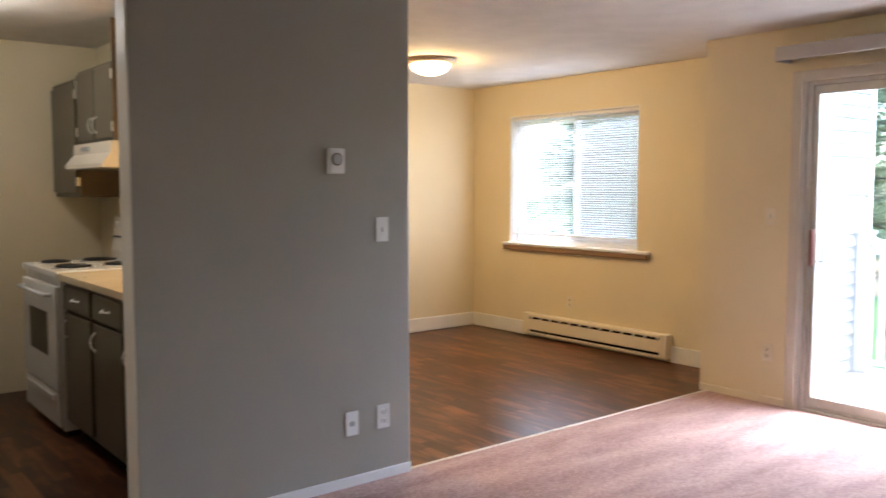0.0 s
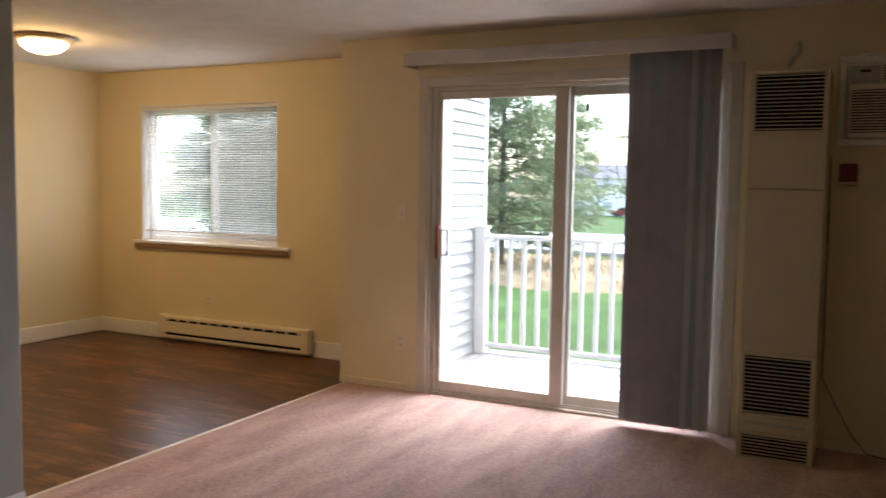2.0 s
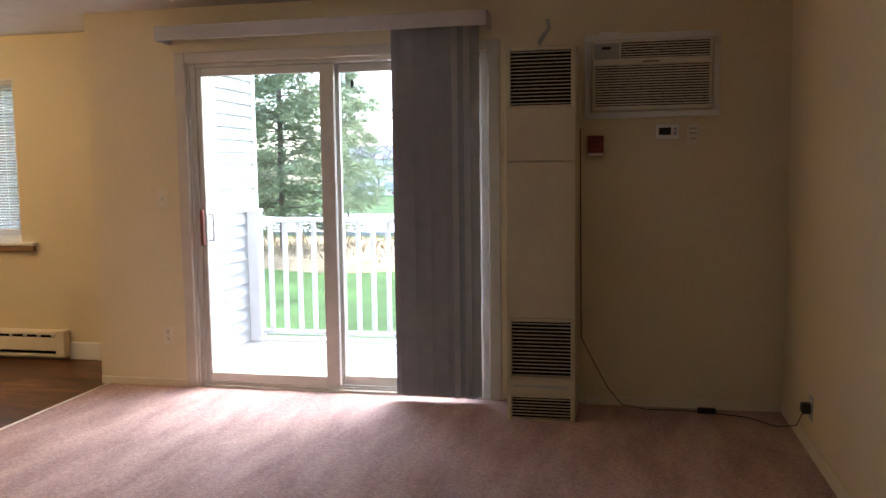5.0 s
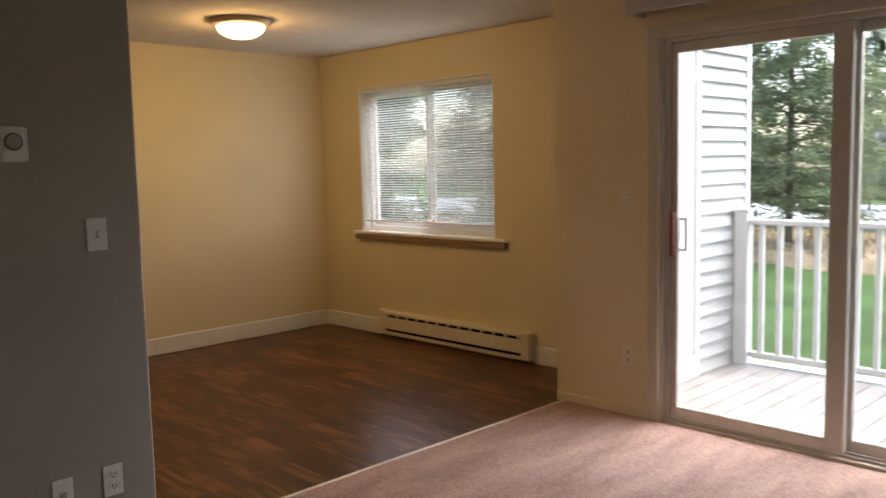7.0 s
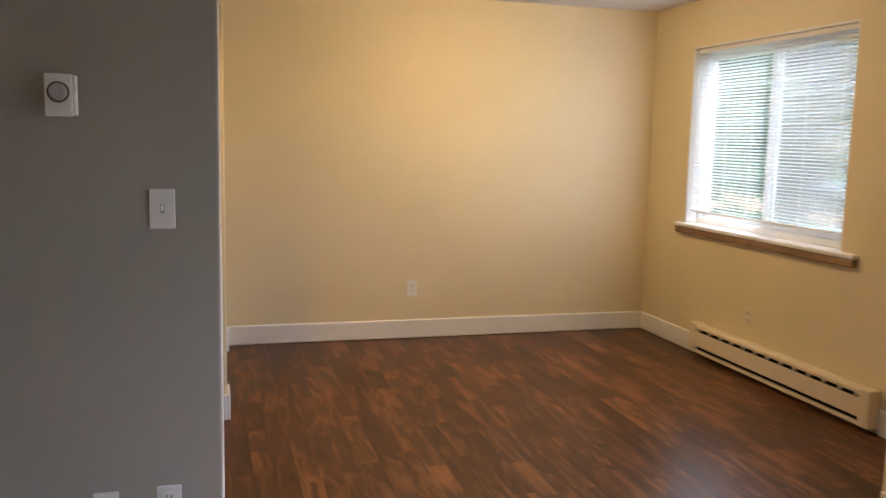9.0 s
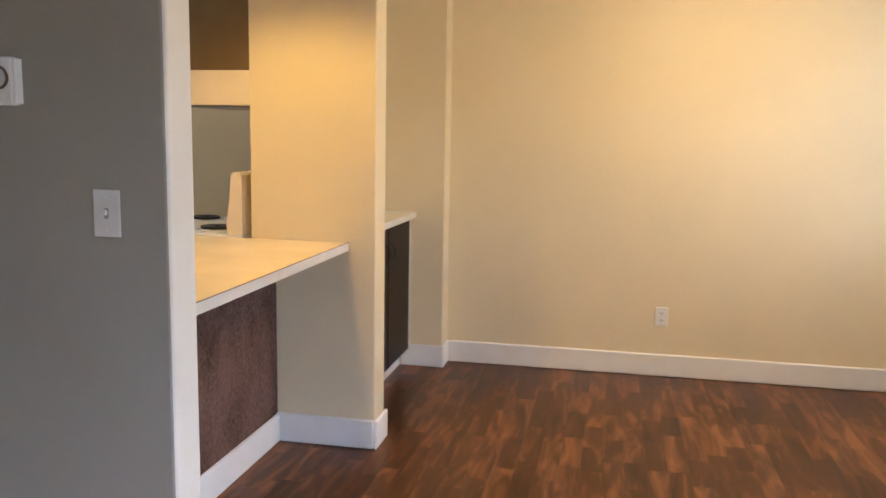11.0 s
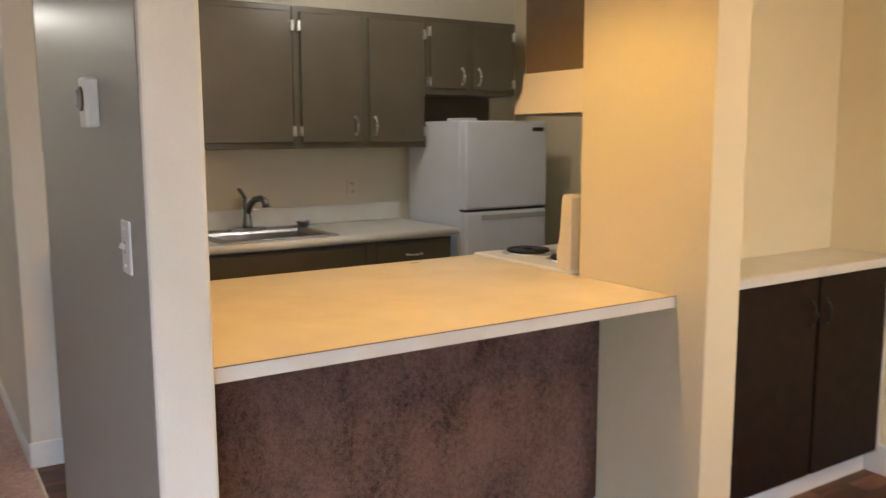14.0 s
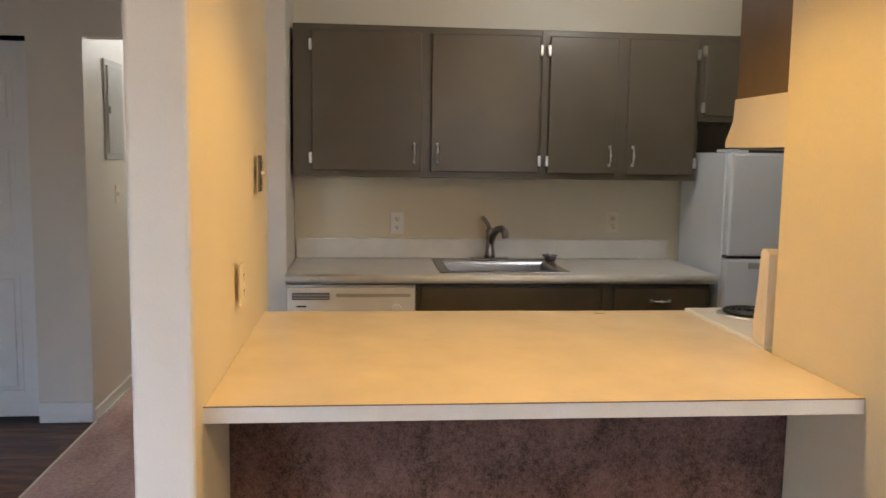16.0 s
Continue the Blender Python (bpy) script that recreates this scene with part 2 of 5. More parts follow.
VANE = surf("grey_fabric_vane", (0.38, 0.38, 0.40), 0.8, var=0.06, scale=14, bump=0.25, bscale=350, fine=0.06)
VALANCE = surf("mauve_grey_valance_vinyl", (0.50, 0.46, 0.43), 0.5, var=0.05, scale=9)
CASING = surf("beige_casing_paint", (0.60, 0.54, 0.45), 0.42, var=0.04, scale=8)
SILLWOOD = surf("brown_stained_sill_wood", (0.27, 0.165, 0.085), 0.45, var=0.15, scale=12)
# Lit copy of the grey vane fabric: edge daylight put into the colour.
VANELIT = surf("lit_fabric_vane", (0.60, 0.58, 0.55), 0.8, var=0.05, scale=14, bump=0.25, bscale=350, fine=0.05)
REDWOOD = surf("red_brown_wood_grip", (0.20, 0.05, 0.025), 0.4, var=0.2, scale=25)
def slat_material(name):
    """Thin white slats that let some daylight through."""
    m = bpy.data.materials.new(name)
    m.use_nodes = True
    nt, n = m.node_tree, m.node_tree.nodes
    p = n["Principled BSDF"]
    p.inputs["Base Color"].default_value, p.inputs["Roughness"].default_value = (0.82, 0.83, 0.83, 1), 0.45
    lit = n.new("ShaderNodeBsdfTranslucent")
    lit.inputs[0].default_value = (0.95, 0.94, 0.92, 1)
    mix = n.new("ShaderNodeMixShader")
    mix.inputs[0].default_value = 0.5
    nt.links.new(p.outputs[0], mix.inputs[1])
    nt.links.new(lit.outputs[0], mix.inputs[2])
    nt.links.new(mix.outputs[0], n["Material Output"].inputs[0])
    return m


SLAT = slat_material("white_blind_slat")


def screen_material(name):
    """Fine mesh: most light passes, the wires scatter a little."""
    m = surf(name, (0.62, 0.63, 0.64), 0.8, var=0.05, scale=4)
    nt, n = m.node_tree, m.node_tree.nodes
    gaps = n.new("ShaderNodeBsdfTransparent")
    mix = n.new("ShaderNodeMixShader")
    mix.inputs[0].default_value = 0.62
    nt.links.new(n["Principled BSDF"].outputs[0], mix.inputs[1])
    nt.links.new(gaps.outputs[0], mix.inputs[2])
    nt.links.new(mix.outputs[0], n["Material Output"].inputs[0])
    return m


SCREEN = screen_material("grey_insect_screen")
BLINDRAIL = surf("white_blind_rail", (0.82, 0.82, 0.80), 0.45, var=0.02, scale=10)
VINYLWHITE = surf("white_vinyl_frame", (0.80, 0.80, 0.79), 0.35, var=0.03, scale=8)
ALUM = surf("aged_aluminium_frame", (0.58, 0.54, 0.47), 0.42, 0.4, var=0.06, scale=12)
SIDING = surf("white_vinyl_siding", (0.52, 0.51, 0.49), 0.5, var=0.03, scale=3)
DECK = surf("weathered_painted_deck", (0.33, 0.315, 0.30), 0.7, var=0.2, scale=5, bump=0.2, bscale=40, fine=0.1)
RAILWHITE = surf("white_painted_rail", (0.62, 0.62, 0.64), 0.45, var=0.03, scale=6)
GRASS = surf("lawn_grass", (0.055, 0.095, 0.028), 0.9, var=0.35, scale=0.6, bump=0.4, bscale=9, fine=0.25, spec=0.1)
PANE = pane_material("window_glass")
DOMEWARM = glow("lit_warm_glass", (1.0, 0.66, 0.30), 2.3)
DOMECOOL = glow("lit_white_glass", (1.0, 0.96, 0.88), 1.8)


# ---- mesh helpers ----
def box(bm, x0, x1, y0, y1, z0, z1, bevel=0.0, segments=1):
    got = bmesh.ops.create_cube(bm, size=1.0, matrix=Matrix.Translation(((x0 + x1) / 2, (y0 + y1) / 2, (z0 + z1) / 2)) @ Matrix.Diagonal((abs(x1 - x0), abs(y1 - y0), abs(z1 - z0), 1)))
    if bevel:
        edges = list({e for v in got["verts"] for e in v.link_edges})
        bmesh.ops.bevel(bm, geom=edges, offset=bevel, segments=segments, affect="EDGES", profile=0.5)
    return bm


def boxes(*specs, bevel=0.0, segments=1):
    bm = bmesh.new()
    for spec in specs:
        box(bm, *spec, bevel=bevel, segments=segments)
    return bm


def rod(bm, a, b, r0, r1=None, sides=12):
    a, b = Vector(a), Vector(b)
    m = Matrix.Translation((a + b) / 2) @ (b - a).to_track_quat("Z", "Y").to_matrix().to_4x4()
    bmesh.ops.create_cone(bm, cap_ends=True, segments=sides, radius1=r0, radius2=r0 if r1 is None else r1, depth=(b - a).length, matrix=m)
    return bm


def tube(bm, points, radius, sides=8):
    """A round bar swept along points."""
    pts = [Vector(p) for p in points]
    rings = []
    for i, p in enumerate(pts):
        d = (pts[min(i + 1, len(pts) - 1)] - pts[max(i - 1, 0)]).normalized()
        m = d.to_track_quat("Z", "Y").to_matrix()
        rings.append([bm.verts.new(p + m @ Vector((radius * math.cos(6.2832 * k / sides), radius * math.sin(6.2832 * k / sides), 0))) for k in range(sides)])
    for r, s in zip(rings, rings[1:]):
        for k in range(sides):
            bm.faces.new((r[k], r[(k + 1) % sides], s[(k + 1) % sides], s[k]))
    bm.faces.new(rings[0][::-1])
    bm.faces.new(rings[-1])
    return bm


def lathe(bm, profile, centre=(0, 0, 0), sides=32, m=None):
    """Turns (radius, height) pairs round the z axis through centre."""
    m = m or Matrix()
    rings = []
    for r, z in profile:
        rings.append([bm.verts.new(m @ (Vector(centre) + Vector((r * math.cos(6.2832 * k / sides), r * math.sin(6.2832 * k / sides), z)))) for k in range(sides)])
    for a, b in zip(rings, rings[1:]):
        for k in range(sides):
            bm.faces.new((a[k], a[(k + 1) % sides], b[(k + 1) % sides], b[k]))
    if profile[0][0] > 0.0005:
        bm.faces.new(rings[0][::-1])
    if profile[-1][0] > 0.0005:
        bm.faces.new(rings[-1])
    return bm


def prism(bm, outline, axis, a, b):
    """Extrudes a 2D outline along an axis from a to b; the outline gives the other two axes in order."""
    def at(u, v, w):
        return {"x": (w, u, v), "y": (u, w, v), "z": (u, v, w)}[axis]
    lo = [bm.verts.new(at(u, v, a)) for u, v in outline]
    hi = [bm.verts.new(at(u, v, b)) for u, v in outline]
    k = len(outline)
    for i in range(k):
        bm.faces.new((lo[i], lo[(i + 1) % k], hi[(i + 1) % k], hi[i]))
    bm.faces.new(lo[::-1])
    bm.faces.new(hi)
    bmesh.ops.recalc_face_normals(bm, faces=bm.faces)
    return bm


def mesh_of(name, bm, material, smooth=False):
    bmesh.ops.recalc_face_normals(bm, faces=bm.faces)
    me = bpy.data.meshes.new(name)
    bm.to_mesh(me)
    bm.free()
    me.materials.append(material)
    if smooth:
        for poly in me.polygons:
            poly.use_smooth = True
    return me


def part(name, bm, material, parent, label="", smooth=False):
    ob = new(name, mesh_of(name, bm, material, smooth))
    ob.parent = parent
    if label:
        tagged(ob, label)
    return ob


def thing(name, place, label, category, group="", turn=0.0):
    ob = new(name)
    ob.empty_display_size = 0.1
    ob.matrix_world = pose(*place, 0, 0, turn)
    return tagged(ob, label, category, group)


def structure(name, bm, material, label, category):
    return tagged(new(name, mesh_of(name, bm, material)), label, category, kind="structure")


def wall_with_hole(x0, x1, y0, y1, z0, z1, along, h0, h1, hz0, hz1):
    """A wall box with one opening along an axis."""
    specs = []
    if along == "y":
        specs = [(x0, x1, y0, h0, z0, z1), (x0, x1, h1, y1, z0, z1), (x0, x1, h0, h1, hz1, z1)]
        if hz0 > z0:
            specs.append((x0, x1, h0, h1, z0, hz0))
    else:
        specs = [(x0, h0, y0, y1, z0, z1), (h1, x1, y0, y1, z0, z1), (h0, h1, y0, y1, hz1, z1)]
        if hz0 > z0:
            specs.append((h0, h1, y0, y1, z0, hz0))
    return boxes(*specs)


# ---- the large structure ----
DW, WW, NORTH, SOUTH = 5.085, 5.695, 6.56, -0.79
JOG = 3.46
structure("floor_carpet", boxes((1.3, DW, SOUTH, 3.40, -0.06, 0.006), (-3.4, 1.3, 2.40, 3.375, -0.06, 0.006), (-3.4, -1.2, 1.25, 2.40, -0.06, 0.006)), CARPET, "rose beige cut-pile carpet with tread marks", "carpet")
structure("floor_entry", boxes((-1.15, 1.3, SOUTH, 2.30, -0.06, 0.0), (-0.5, 1.3, 2.30, 2.40, -0.06, 0.0)), VINYL, "dark brown wood-look vinyl entry floor", "floor")
structure("floor_kitchen", boxes((-0.2, 2.05, 3.375, 6.42, -0.06, -0.004)), VINYL, "dark vinyl kitchen floor", "floor")
floor_dining = structure("floor_dining", boxes((2.05, WW, 3.40, NORTH, -0.06, -0.004)), VINYL, "dark walnut vinyl plank dining floor", "floor")
structure("floor_trim", boxes((2.5, DW, 3.392, 3.408, -0.02, 0.012), (-0.38, 1.3, 2.392, 2.404, -0.02, 0.012), (0.29, 1.14, 3.37, 3.38, -0.02, 0.012), bevel=0.003), CREAMTRIM, "thin pale carpet edge strip", "threshold")
structure("ceiling", boxes((-3.4, WW + 0.2, SOUTH - 0.15, NORTH + 0.15, CEIL, CEIL + 0.12)), CEILING, "off-white textured ceiling", "ceiling")

structure("wall_door_side", wall_with_hole(DW, DW + 0.15, SOUTH - 0.15, JOG, 0, CEIL, "y", 0.86, 2.765, -0.06, 2.06), CREAM, "cream painted wall with a sliding glass door", "wall")
structure("wall_jog", boxes((DW + 0.15, WW + 0.15, JOG - 0.15, JOG, -0.06, CEIL)), CREAM, "short cream return wall", "wall")
structure("wall_window", wall_with_hole(WW, WW + 0.15, JOG, NORTH + 0.15, 0, CEIL, "y", 4.49, 6.03, 0.88, 2.09), CREAM, "cream dining wall with a wide window", "wall")
structure("wall_north", boxes((2.555, WW, NORTH, NORTH + 0.15, 0, CEIL)), CREAM, "plain cream dining wall", "wall")
structure("wall_pilaster", boxes((-0.2, 2.555, 6.40, NORTH + 0.15, 0, CEIL)), CREAM, "cream wall end beside the nook", "wall")
structure("wall_nook_back", boxes((1.955, 2.07, 5.18, 6.40, 0, CEIL)), CREAM, "cream back wall of the nook", "wall")
structure("wall_column", boxes((1.955, 2.535, 5.025, 5.18, 0, CEIL), bevel=0.004), CREAM, "cream wall end between bar and nook", "wall")
structure("wall_partition", boxes((1.16, 2.5, 3.38, 3.507, 0, CEIL), bevel=0.012, segments=3), PALE, "partition wall beside the bar, greige on the living side", "wall")
structure("wall_kitchen_hall", boxes((-3.22, 0.29, 3.37, 3.495, 0, CEIL), bevel=0.003), PALE, "pale wall between hall and kitchen", "wall")
structure("wall_kitchen_back", boxes((-0.32, -0.2, 3.495, 6.55, 0, CEIL)), KITCHENWALL, "pale cream kitchen back wall", "wall")
structure("wall_south", boxes((-0.6, DW + 0.15, SOUTH - 0.15, SOUTH, 0, CEIL)), CREAM, "cream living room side wall", "wall")
structure("wall_entry", boxes((-0.51, -0.39, 2.10, 2.385, 0, CEIL), (-0.51, -0.39, 0.3, 2.10, 2.07, CEIL), (-0.51, -0.39, SOUTH, 0.3, 0, CEIL), (-0.51, -0.39, 2.385, 3.37, 2.075, CEIL)), PALE, "pale entry wall with a closet opening", "wall")
structure("wall_closet", boxes((-1.2, -1.1, SOUTH, 2.28, 0, CEIL)), PALE, "pale closet back wall", "wall")
structure("wall_hall_south", boxes((-1.27, -0.51, 2.28, 2.385, 0, CEIL), (-1.80, -1.27, 2.28, 2.385, 2.06, CEIL), (-2.22, -1.80, 2.28, 2.385, 0, CEIL), (-3.10, -2.22, 2.28, 2.385, 2.06, CEIL), (-3.34, -3.10, 2.28, 2.385, 0, CEIL)), PALE, "pale hall wall with two doorways", "wall")
structure("wall_hall_end", boxes((-3.34, -3.22, 2.385, 2.53, 0, CEIL), (-3.34, -3.22, 3.19, 3.495, 0, CEIL), (-3.34, -3.22, 2.53, 3.19, 2.06, CEIL)), PALE, "pale hall end wall round a closet", "wall")
structure("wall_hall_rooms", boxes((-3.34, -1.2, 1.2, 1.3, 0, CEIL), (-3.44, -3.34, 1.2, 3.5, 0, CEIL), (-1.9, -1.8, 1.3, 2.28, 0, CEIL)), PALE, "pale walls of the rooms off the hall", "wall")

for wall_name in ("wall_partition",):
    me = bpy.data.objects[wall_name].data
    me.materials.append(GREIGE)
    me.materials.append(CREAM)
    for poly in me.polygons:
        if poly.normal.y < -0.9:
            poly.material_index = 1
        elif poly.normal.y > 0.9:
            poly.material_index = 2


# ---- baseboards and casings ----
def baseboard(name, spec, material=None, tall=0.135):
    x0, x1, y0, y1 = spec
    return structure(name, boxes((x0, x1, y0, y1, 0.0, tall), bevel=0.006), material or TRIM, "painted baseboard along the wall", "baseboard")


baseboard("baseboard_north", (2.571, WW, NORTH - 0.016, NORTH))
baseboard("baseboard_window_a", (WW - 0.016, WW, 5.80, NORTH - 0.016))
baseboard("baseboard_window_b", (WW - 0.016, WW, JOG, 4.13))
baseboard("baseboard_pilaster", (2.30, 2.571, 6.384, 6.40))
baseboard("baseboard_pilaster_return", (2.555, 2.571, 6.40, NORTH))
baseboard("baseboard_column", (2.06, 2.535, 5.009, 5.025))
baseboard("baseboard_column_end", (2.535, 2.551, 5.009, 5.196))
baseboard("baseboard_bar", (2.075, 2.091, 3.53, 5.009))
baseboard("baseboard_door_side", (DW - 0.012, DW, 2.835, JOG), CREAMTRIM, 0.055)
baseboard("baseboard_heater_side", (DW - 0.012, DW, SOUTH, 0.30), CREAMTRIM, 0.06)
baseboard("baseboard_south", (-0.39, DW - 0.012, SOUTH, SOUTH + 0.012), CREAMTRIM, 0.075)
baseboard("baseboard_partition", (1.16, 2.5, 3.368, 3.38), TRIM, 0.055)
baseboard("baseboard_entry", (-0.39, -0.376, 2.10, 2.385), TRIM, 0.12)
baseboard("baseboard_hall_a", (-1.27, -0.39, 2.385, 2.397), TRIM, 0.075)
baseboard("baseboard_hall_b", (-2.22, -1.80, 2.385, 2.397), TRIM, 0.075)
baseboard("baseboard_hall_north", (-3.22, 0.29, 3.358, 3.37), TRIM, 0.075)
baseboard("baseboard_hall_north_end", (0.29, 0.304, 3.358, 3.507), TRIM, 0.12)
baseboard("baseboard_hall_end", (-3.22, -3.208, 2.397, 2.53), TRIM, 0.06)
structure("trim_hall_door", boxes((-3.165, -3.10, 2.385, 2.40, 0, 2.12), (-2.22, -2.155, 2.385, 2.40, 0, 2.12), (-3.165, -2.155, 2.385, 2.40, 2.06, 2.125), (-3.10, -3.08, 2.285, 2.385, 0, 2.06), bevel=0.004), TRIM, "white painted door casing", "door casing")
structure("trim_hall_north_door", boxes((-2.45, -2.38, 3.352, 3.37, 0, 2.12), bevel=0.004), TRIM, "white painted door casing in the hall", "door casing")


# ---- doors off the hall and entry ----
def panel_door(name, place, turn, width, height, label, knob_at=None):
    """A moulded six-panel leaf in its local x-z plane, front towards -y."""
    door = thing(name, place, label, "door", turn=turn)
    part("leaf", boxes((0, width, 0, 0.035, 0, height), bevel=0.003), TRIM, door)
    col = (width - 0.26) / 2 if width > 0.5 else width - 0.16
    count = 2 if width > 0.5 else 1
    for c in range(count):
        x = 0.09 + c * (col + 0.08) if count == 2 else 0.08
        for z0, z1 in ((0.14, 0.80), (0.93, 1.50), (1.60, 1.90)):
            bm = bmesh.new()
            box(bm, x, x + col, -0.004, 0.002, z0, z0 + 0.012, 0.002)
            box(bm, x, x + col, -0.004, 0.002, z1 - 0.012, z1, 0.002)
            box(bm, x, x + 0.012, -0.004, 0.002, z0 + 0.012, z1 - 0.012, 0.002)
            box(bm, x + col - 0.012, x + col, -0.004, 0.002, z0 + 0.012, z1 - 0.012, 0.002)
            box(bm, x + 0.03, x + col - 0.03, -0.006, 0.002, z0 + 0.03, z1 - 0.03, 0.005)
            part("panel", bm, TRIM, door)
    if knob_at:
        part("knob", lathe(bmesh.new(), ((0.0, 0.0), (0.012, 0.0), (0.010, 0.02), (0.024, 0.03), (0.026, 0.045), (0.0, 0.055)), sides=16, m=Matrix.Translation((knob_at, -0.002, 0.92)) @ Matrix.Rotation(radians(90), 4, "X")), CHROME, door, "small metal knob", smooth=True)
    return door


panel_door("bifold_door", (-3.235, 2.54, 0.015), 90, 0.318, 2.03, "white six-panel bifold closet leaf at the hall end", 0.17)
panel_door("bifold_door", (-3.235, 2.862, 0.015), 90, 0.318, 2.03, "white six-panel bifold closet leaf at the hall end")
panel_door("hall_door", (-1.29, 2.345, 0.012), 180, 0.50, 2.03, "closed white six-panel hall door", 0.43)
panel_door("hall_door", (-3.075, 2.33, 0.012), -60, 0.78, 2.03, "white door standing ajar off the hall", 0.7)
panel_door("closet_door", (-0.46, 1.19, 0.015), 90, 0.90, 2.035, "white moulded-panel entry closet door")
panel_door("closet_door", (-0.50, 0.32, 0.015), 90, 0.90, 2.035, "white moulded-panel entry closet door, rear leaf")
structure("trim_closet_track", boxes((-0.50, -0.41, 0.3, 2.10, 2.053, 2.07)), SHADEBLACK, "dark sliding track above the closet doors", "door track")


# ---- switches, outlets, small wall fittings ----
def plate(kind, place, turn, label, category, tone=None):
    """A wall plate in its local x-z plane, proud towards -y."""
    ob = thing(kind, place, label, category, group="wall plates", turn=turn)
    part("cover", boxes((-0.036, 0.036, -0.006, 0.0, -0.058, 0.058), bevel=0.003, segments=2), tone or PLASTIC, ob)
    if "switch" in kind:
        part("slot", boxes((-0.006, 0.006, -0.0072, -0.004, -0.013, 0.013)), GREYPLASTIC, ob)
        bm = boxes((-0.004, 0.004, -0.019, -0.006, -0.006, 0.006), bevel=0.001)
        bmesh.ops.rotate(bm, verts=bm.verts, cent=(0, -0.006, 0), matrix=Matrix.Rotation(radians(-25), 3, "X"))
        part("toggle", bm, PLASTIC, ob)
    elif "phone" in kind:
        part("jack", boxes((-0.012, 0.012, -0.012, -0.005, -0.011, 0.011), bevel=0.002), GREYPLASTIC, ob)
    else:
        for z in (-0.022, 0.022):
            face = part("receptacle", boxes((-0.017, 0.017, -0.008, -0.005, z - 0.015, z + 0.015), bevel=0.004), tone or PLASTIC, ob)
            part("slots", boxes((-0.008, -0.005, -0.0086, -0.007, z - 0.003, z + 0.008), (0.005, 0.008, -0.0086, -0.007, z - 0.003, z + 0.007), (-0.003, 0.003, -0.0086, -0.007, z - 0.011, z - 0.006)), BLACK, face)
    for z in ((-0.04, 0.04) if "switch" in kind else (0.0,)):
        part("screw", rod(bmesh.new(), (0, -0.0085, z), (0, -0.004, z), 0.003, sides=8), CHROME, ob)
    return ob


plate("light_switch", (2.334, 3.38, 1.21), 0, "white toggle light switch on the greige partition", "light switch")
plate("power_outlet", (2.336, 3.38, 0.309), 0, "white duplex outlet low on the greige partition", "outlet")
plate("phone_jack", (2.157, 3.38, 0.304), 0, "white telephone jack low on the greige partition", "wall jack")
plate("light_switch", (DW, 2.965, 1.223), -90, "cream toggle switch beside the sliding door", "light switch", CREAMTRIM)
plate("power_outlet", (DW, 2.963, 0.341), -90, "cream duplex outlet beside the sliding door", "outlet", CREAMTRIM)
plate("power_outlet", (WW, 5.235, 0.372), -90, "cream duplex outlet above the baseboard heater", "outlet", CREAMTRIM)
plate("power_outlet", (3.85, NORTH, 0.361), 0, "white duplex outlet on the cream dining wall", "outlet")
plate("power_outlet", (-0.2, 4.03, 1.125), 90, "white duplex outlet above the backsplash", "outlet")
plate("power_outlet", (-0.2, 5.20, 1.14), 90, "cream duplex outlet above the backsplash", "outlet", CREAMTRIM)
plate("light_switch", (1.50, 3.52, 1.42), 180, "antique brass switch plate on the partition", "light switch", BRASS)
plate("power_outlet", (1.92, 3.52, 1.13), 180, "cream outlet above the bar top", "outlet", CREAM)
plate("light_switch", (-0.934, 2.385, 1.225), 180, "cream toggle switch under the breaker panel", "light switch", CREAMTRIM)
plate("power_outlet", (4.40, SOUTH, 0.227), 180, "dark outlet low on the side wall with a plug in it", "outlet", GREYPLASTIC)

dial = thing("dial_thermostat", (2.071, 3.38, 1.526), "old ivory wall thermostat with a round dial", "thermostat")
part("body", boxes((-0.036, 0.036, -0.03, 0, -0.058, 0.058), bevel=0.005, segments=2), PLASTIC, dial)
part("side_cap", boxes((0.0365, 0.046, -0.026, 0, -0.055, 0.055), bevel=0.003), TRIM, dial)
part("dial", lathe(bmesh.new(), ((0.024, 0.0), (0.024, 0.008), (0.018, 0.014), (0.0, 0.014)), sides=24, m=Matrix.Translation((0, -0.029, 0.008)) @ Matrix.Rotation(radians(90), 4, "X")), GREYPLASTIC, dial, "grey round dial", smooth=False)
part("dial_ring", lathe(bmesh.new(), ((0.0245, 0.0), (0.029, 0.0), (0.029, 0.005), (0.0245, 0.006)), sides=24, m=Matrix.Translation((0, -0.029, 0.008)) @ Matrix.Rotation(radians(90), 4, "X")), BRASS, dial, "dark ring round the dial")

panel_box = thing("breaker_panel", (-0.895, 2.385, 1.715), "grey steel breaker panel on the hall wall", "breaker panel", turn=180)
part("frame", boxes((-0.175, 0.175, -0.012, 0, -0.285, 0.285), bevel=0.003), GREYPLASTIC, panel_box)
part("door", boxes((-0.145, 0.13, -0.02, -0.012, -0.25, 0.25), bevel=0.003), GREYPLASTIC, panel_box)
part("latch", boxes((-0.135, -0.115, -0.026, -0.019, -0.02, 0.02), bevel=0.002), BLACK, panel_box)
part("hinge_gap", boxes((0.132, 0.14, -0.014, -0.0115, -0.25, 0.25)), SHADEBLACK, panel_box)


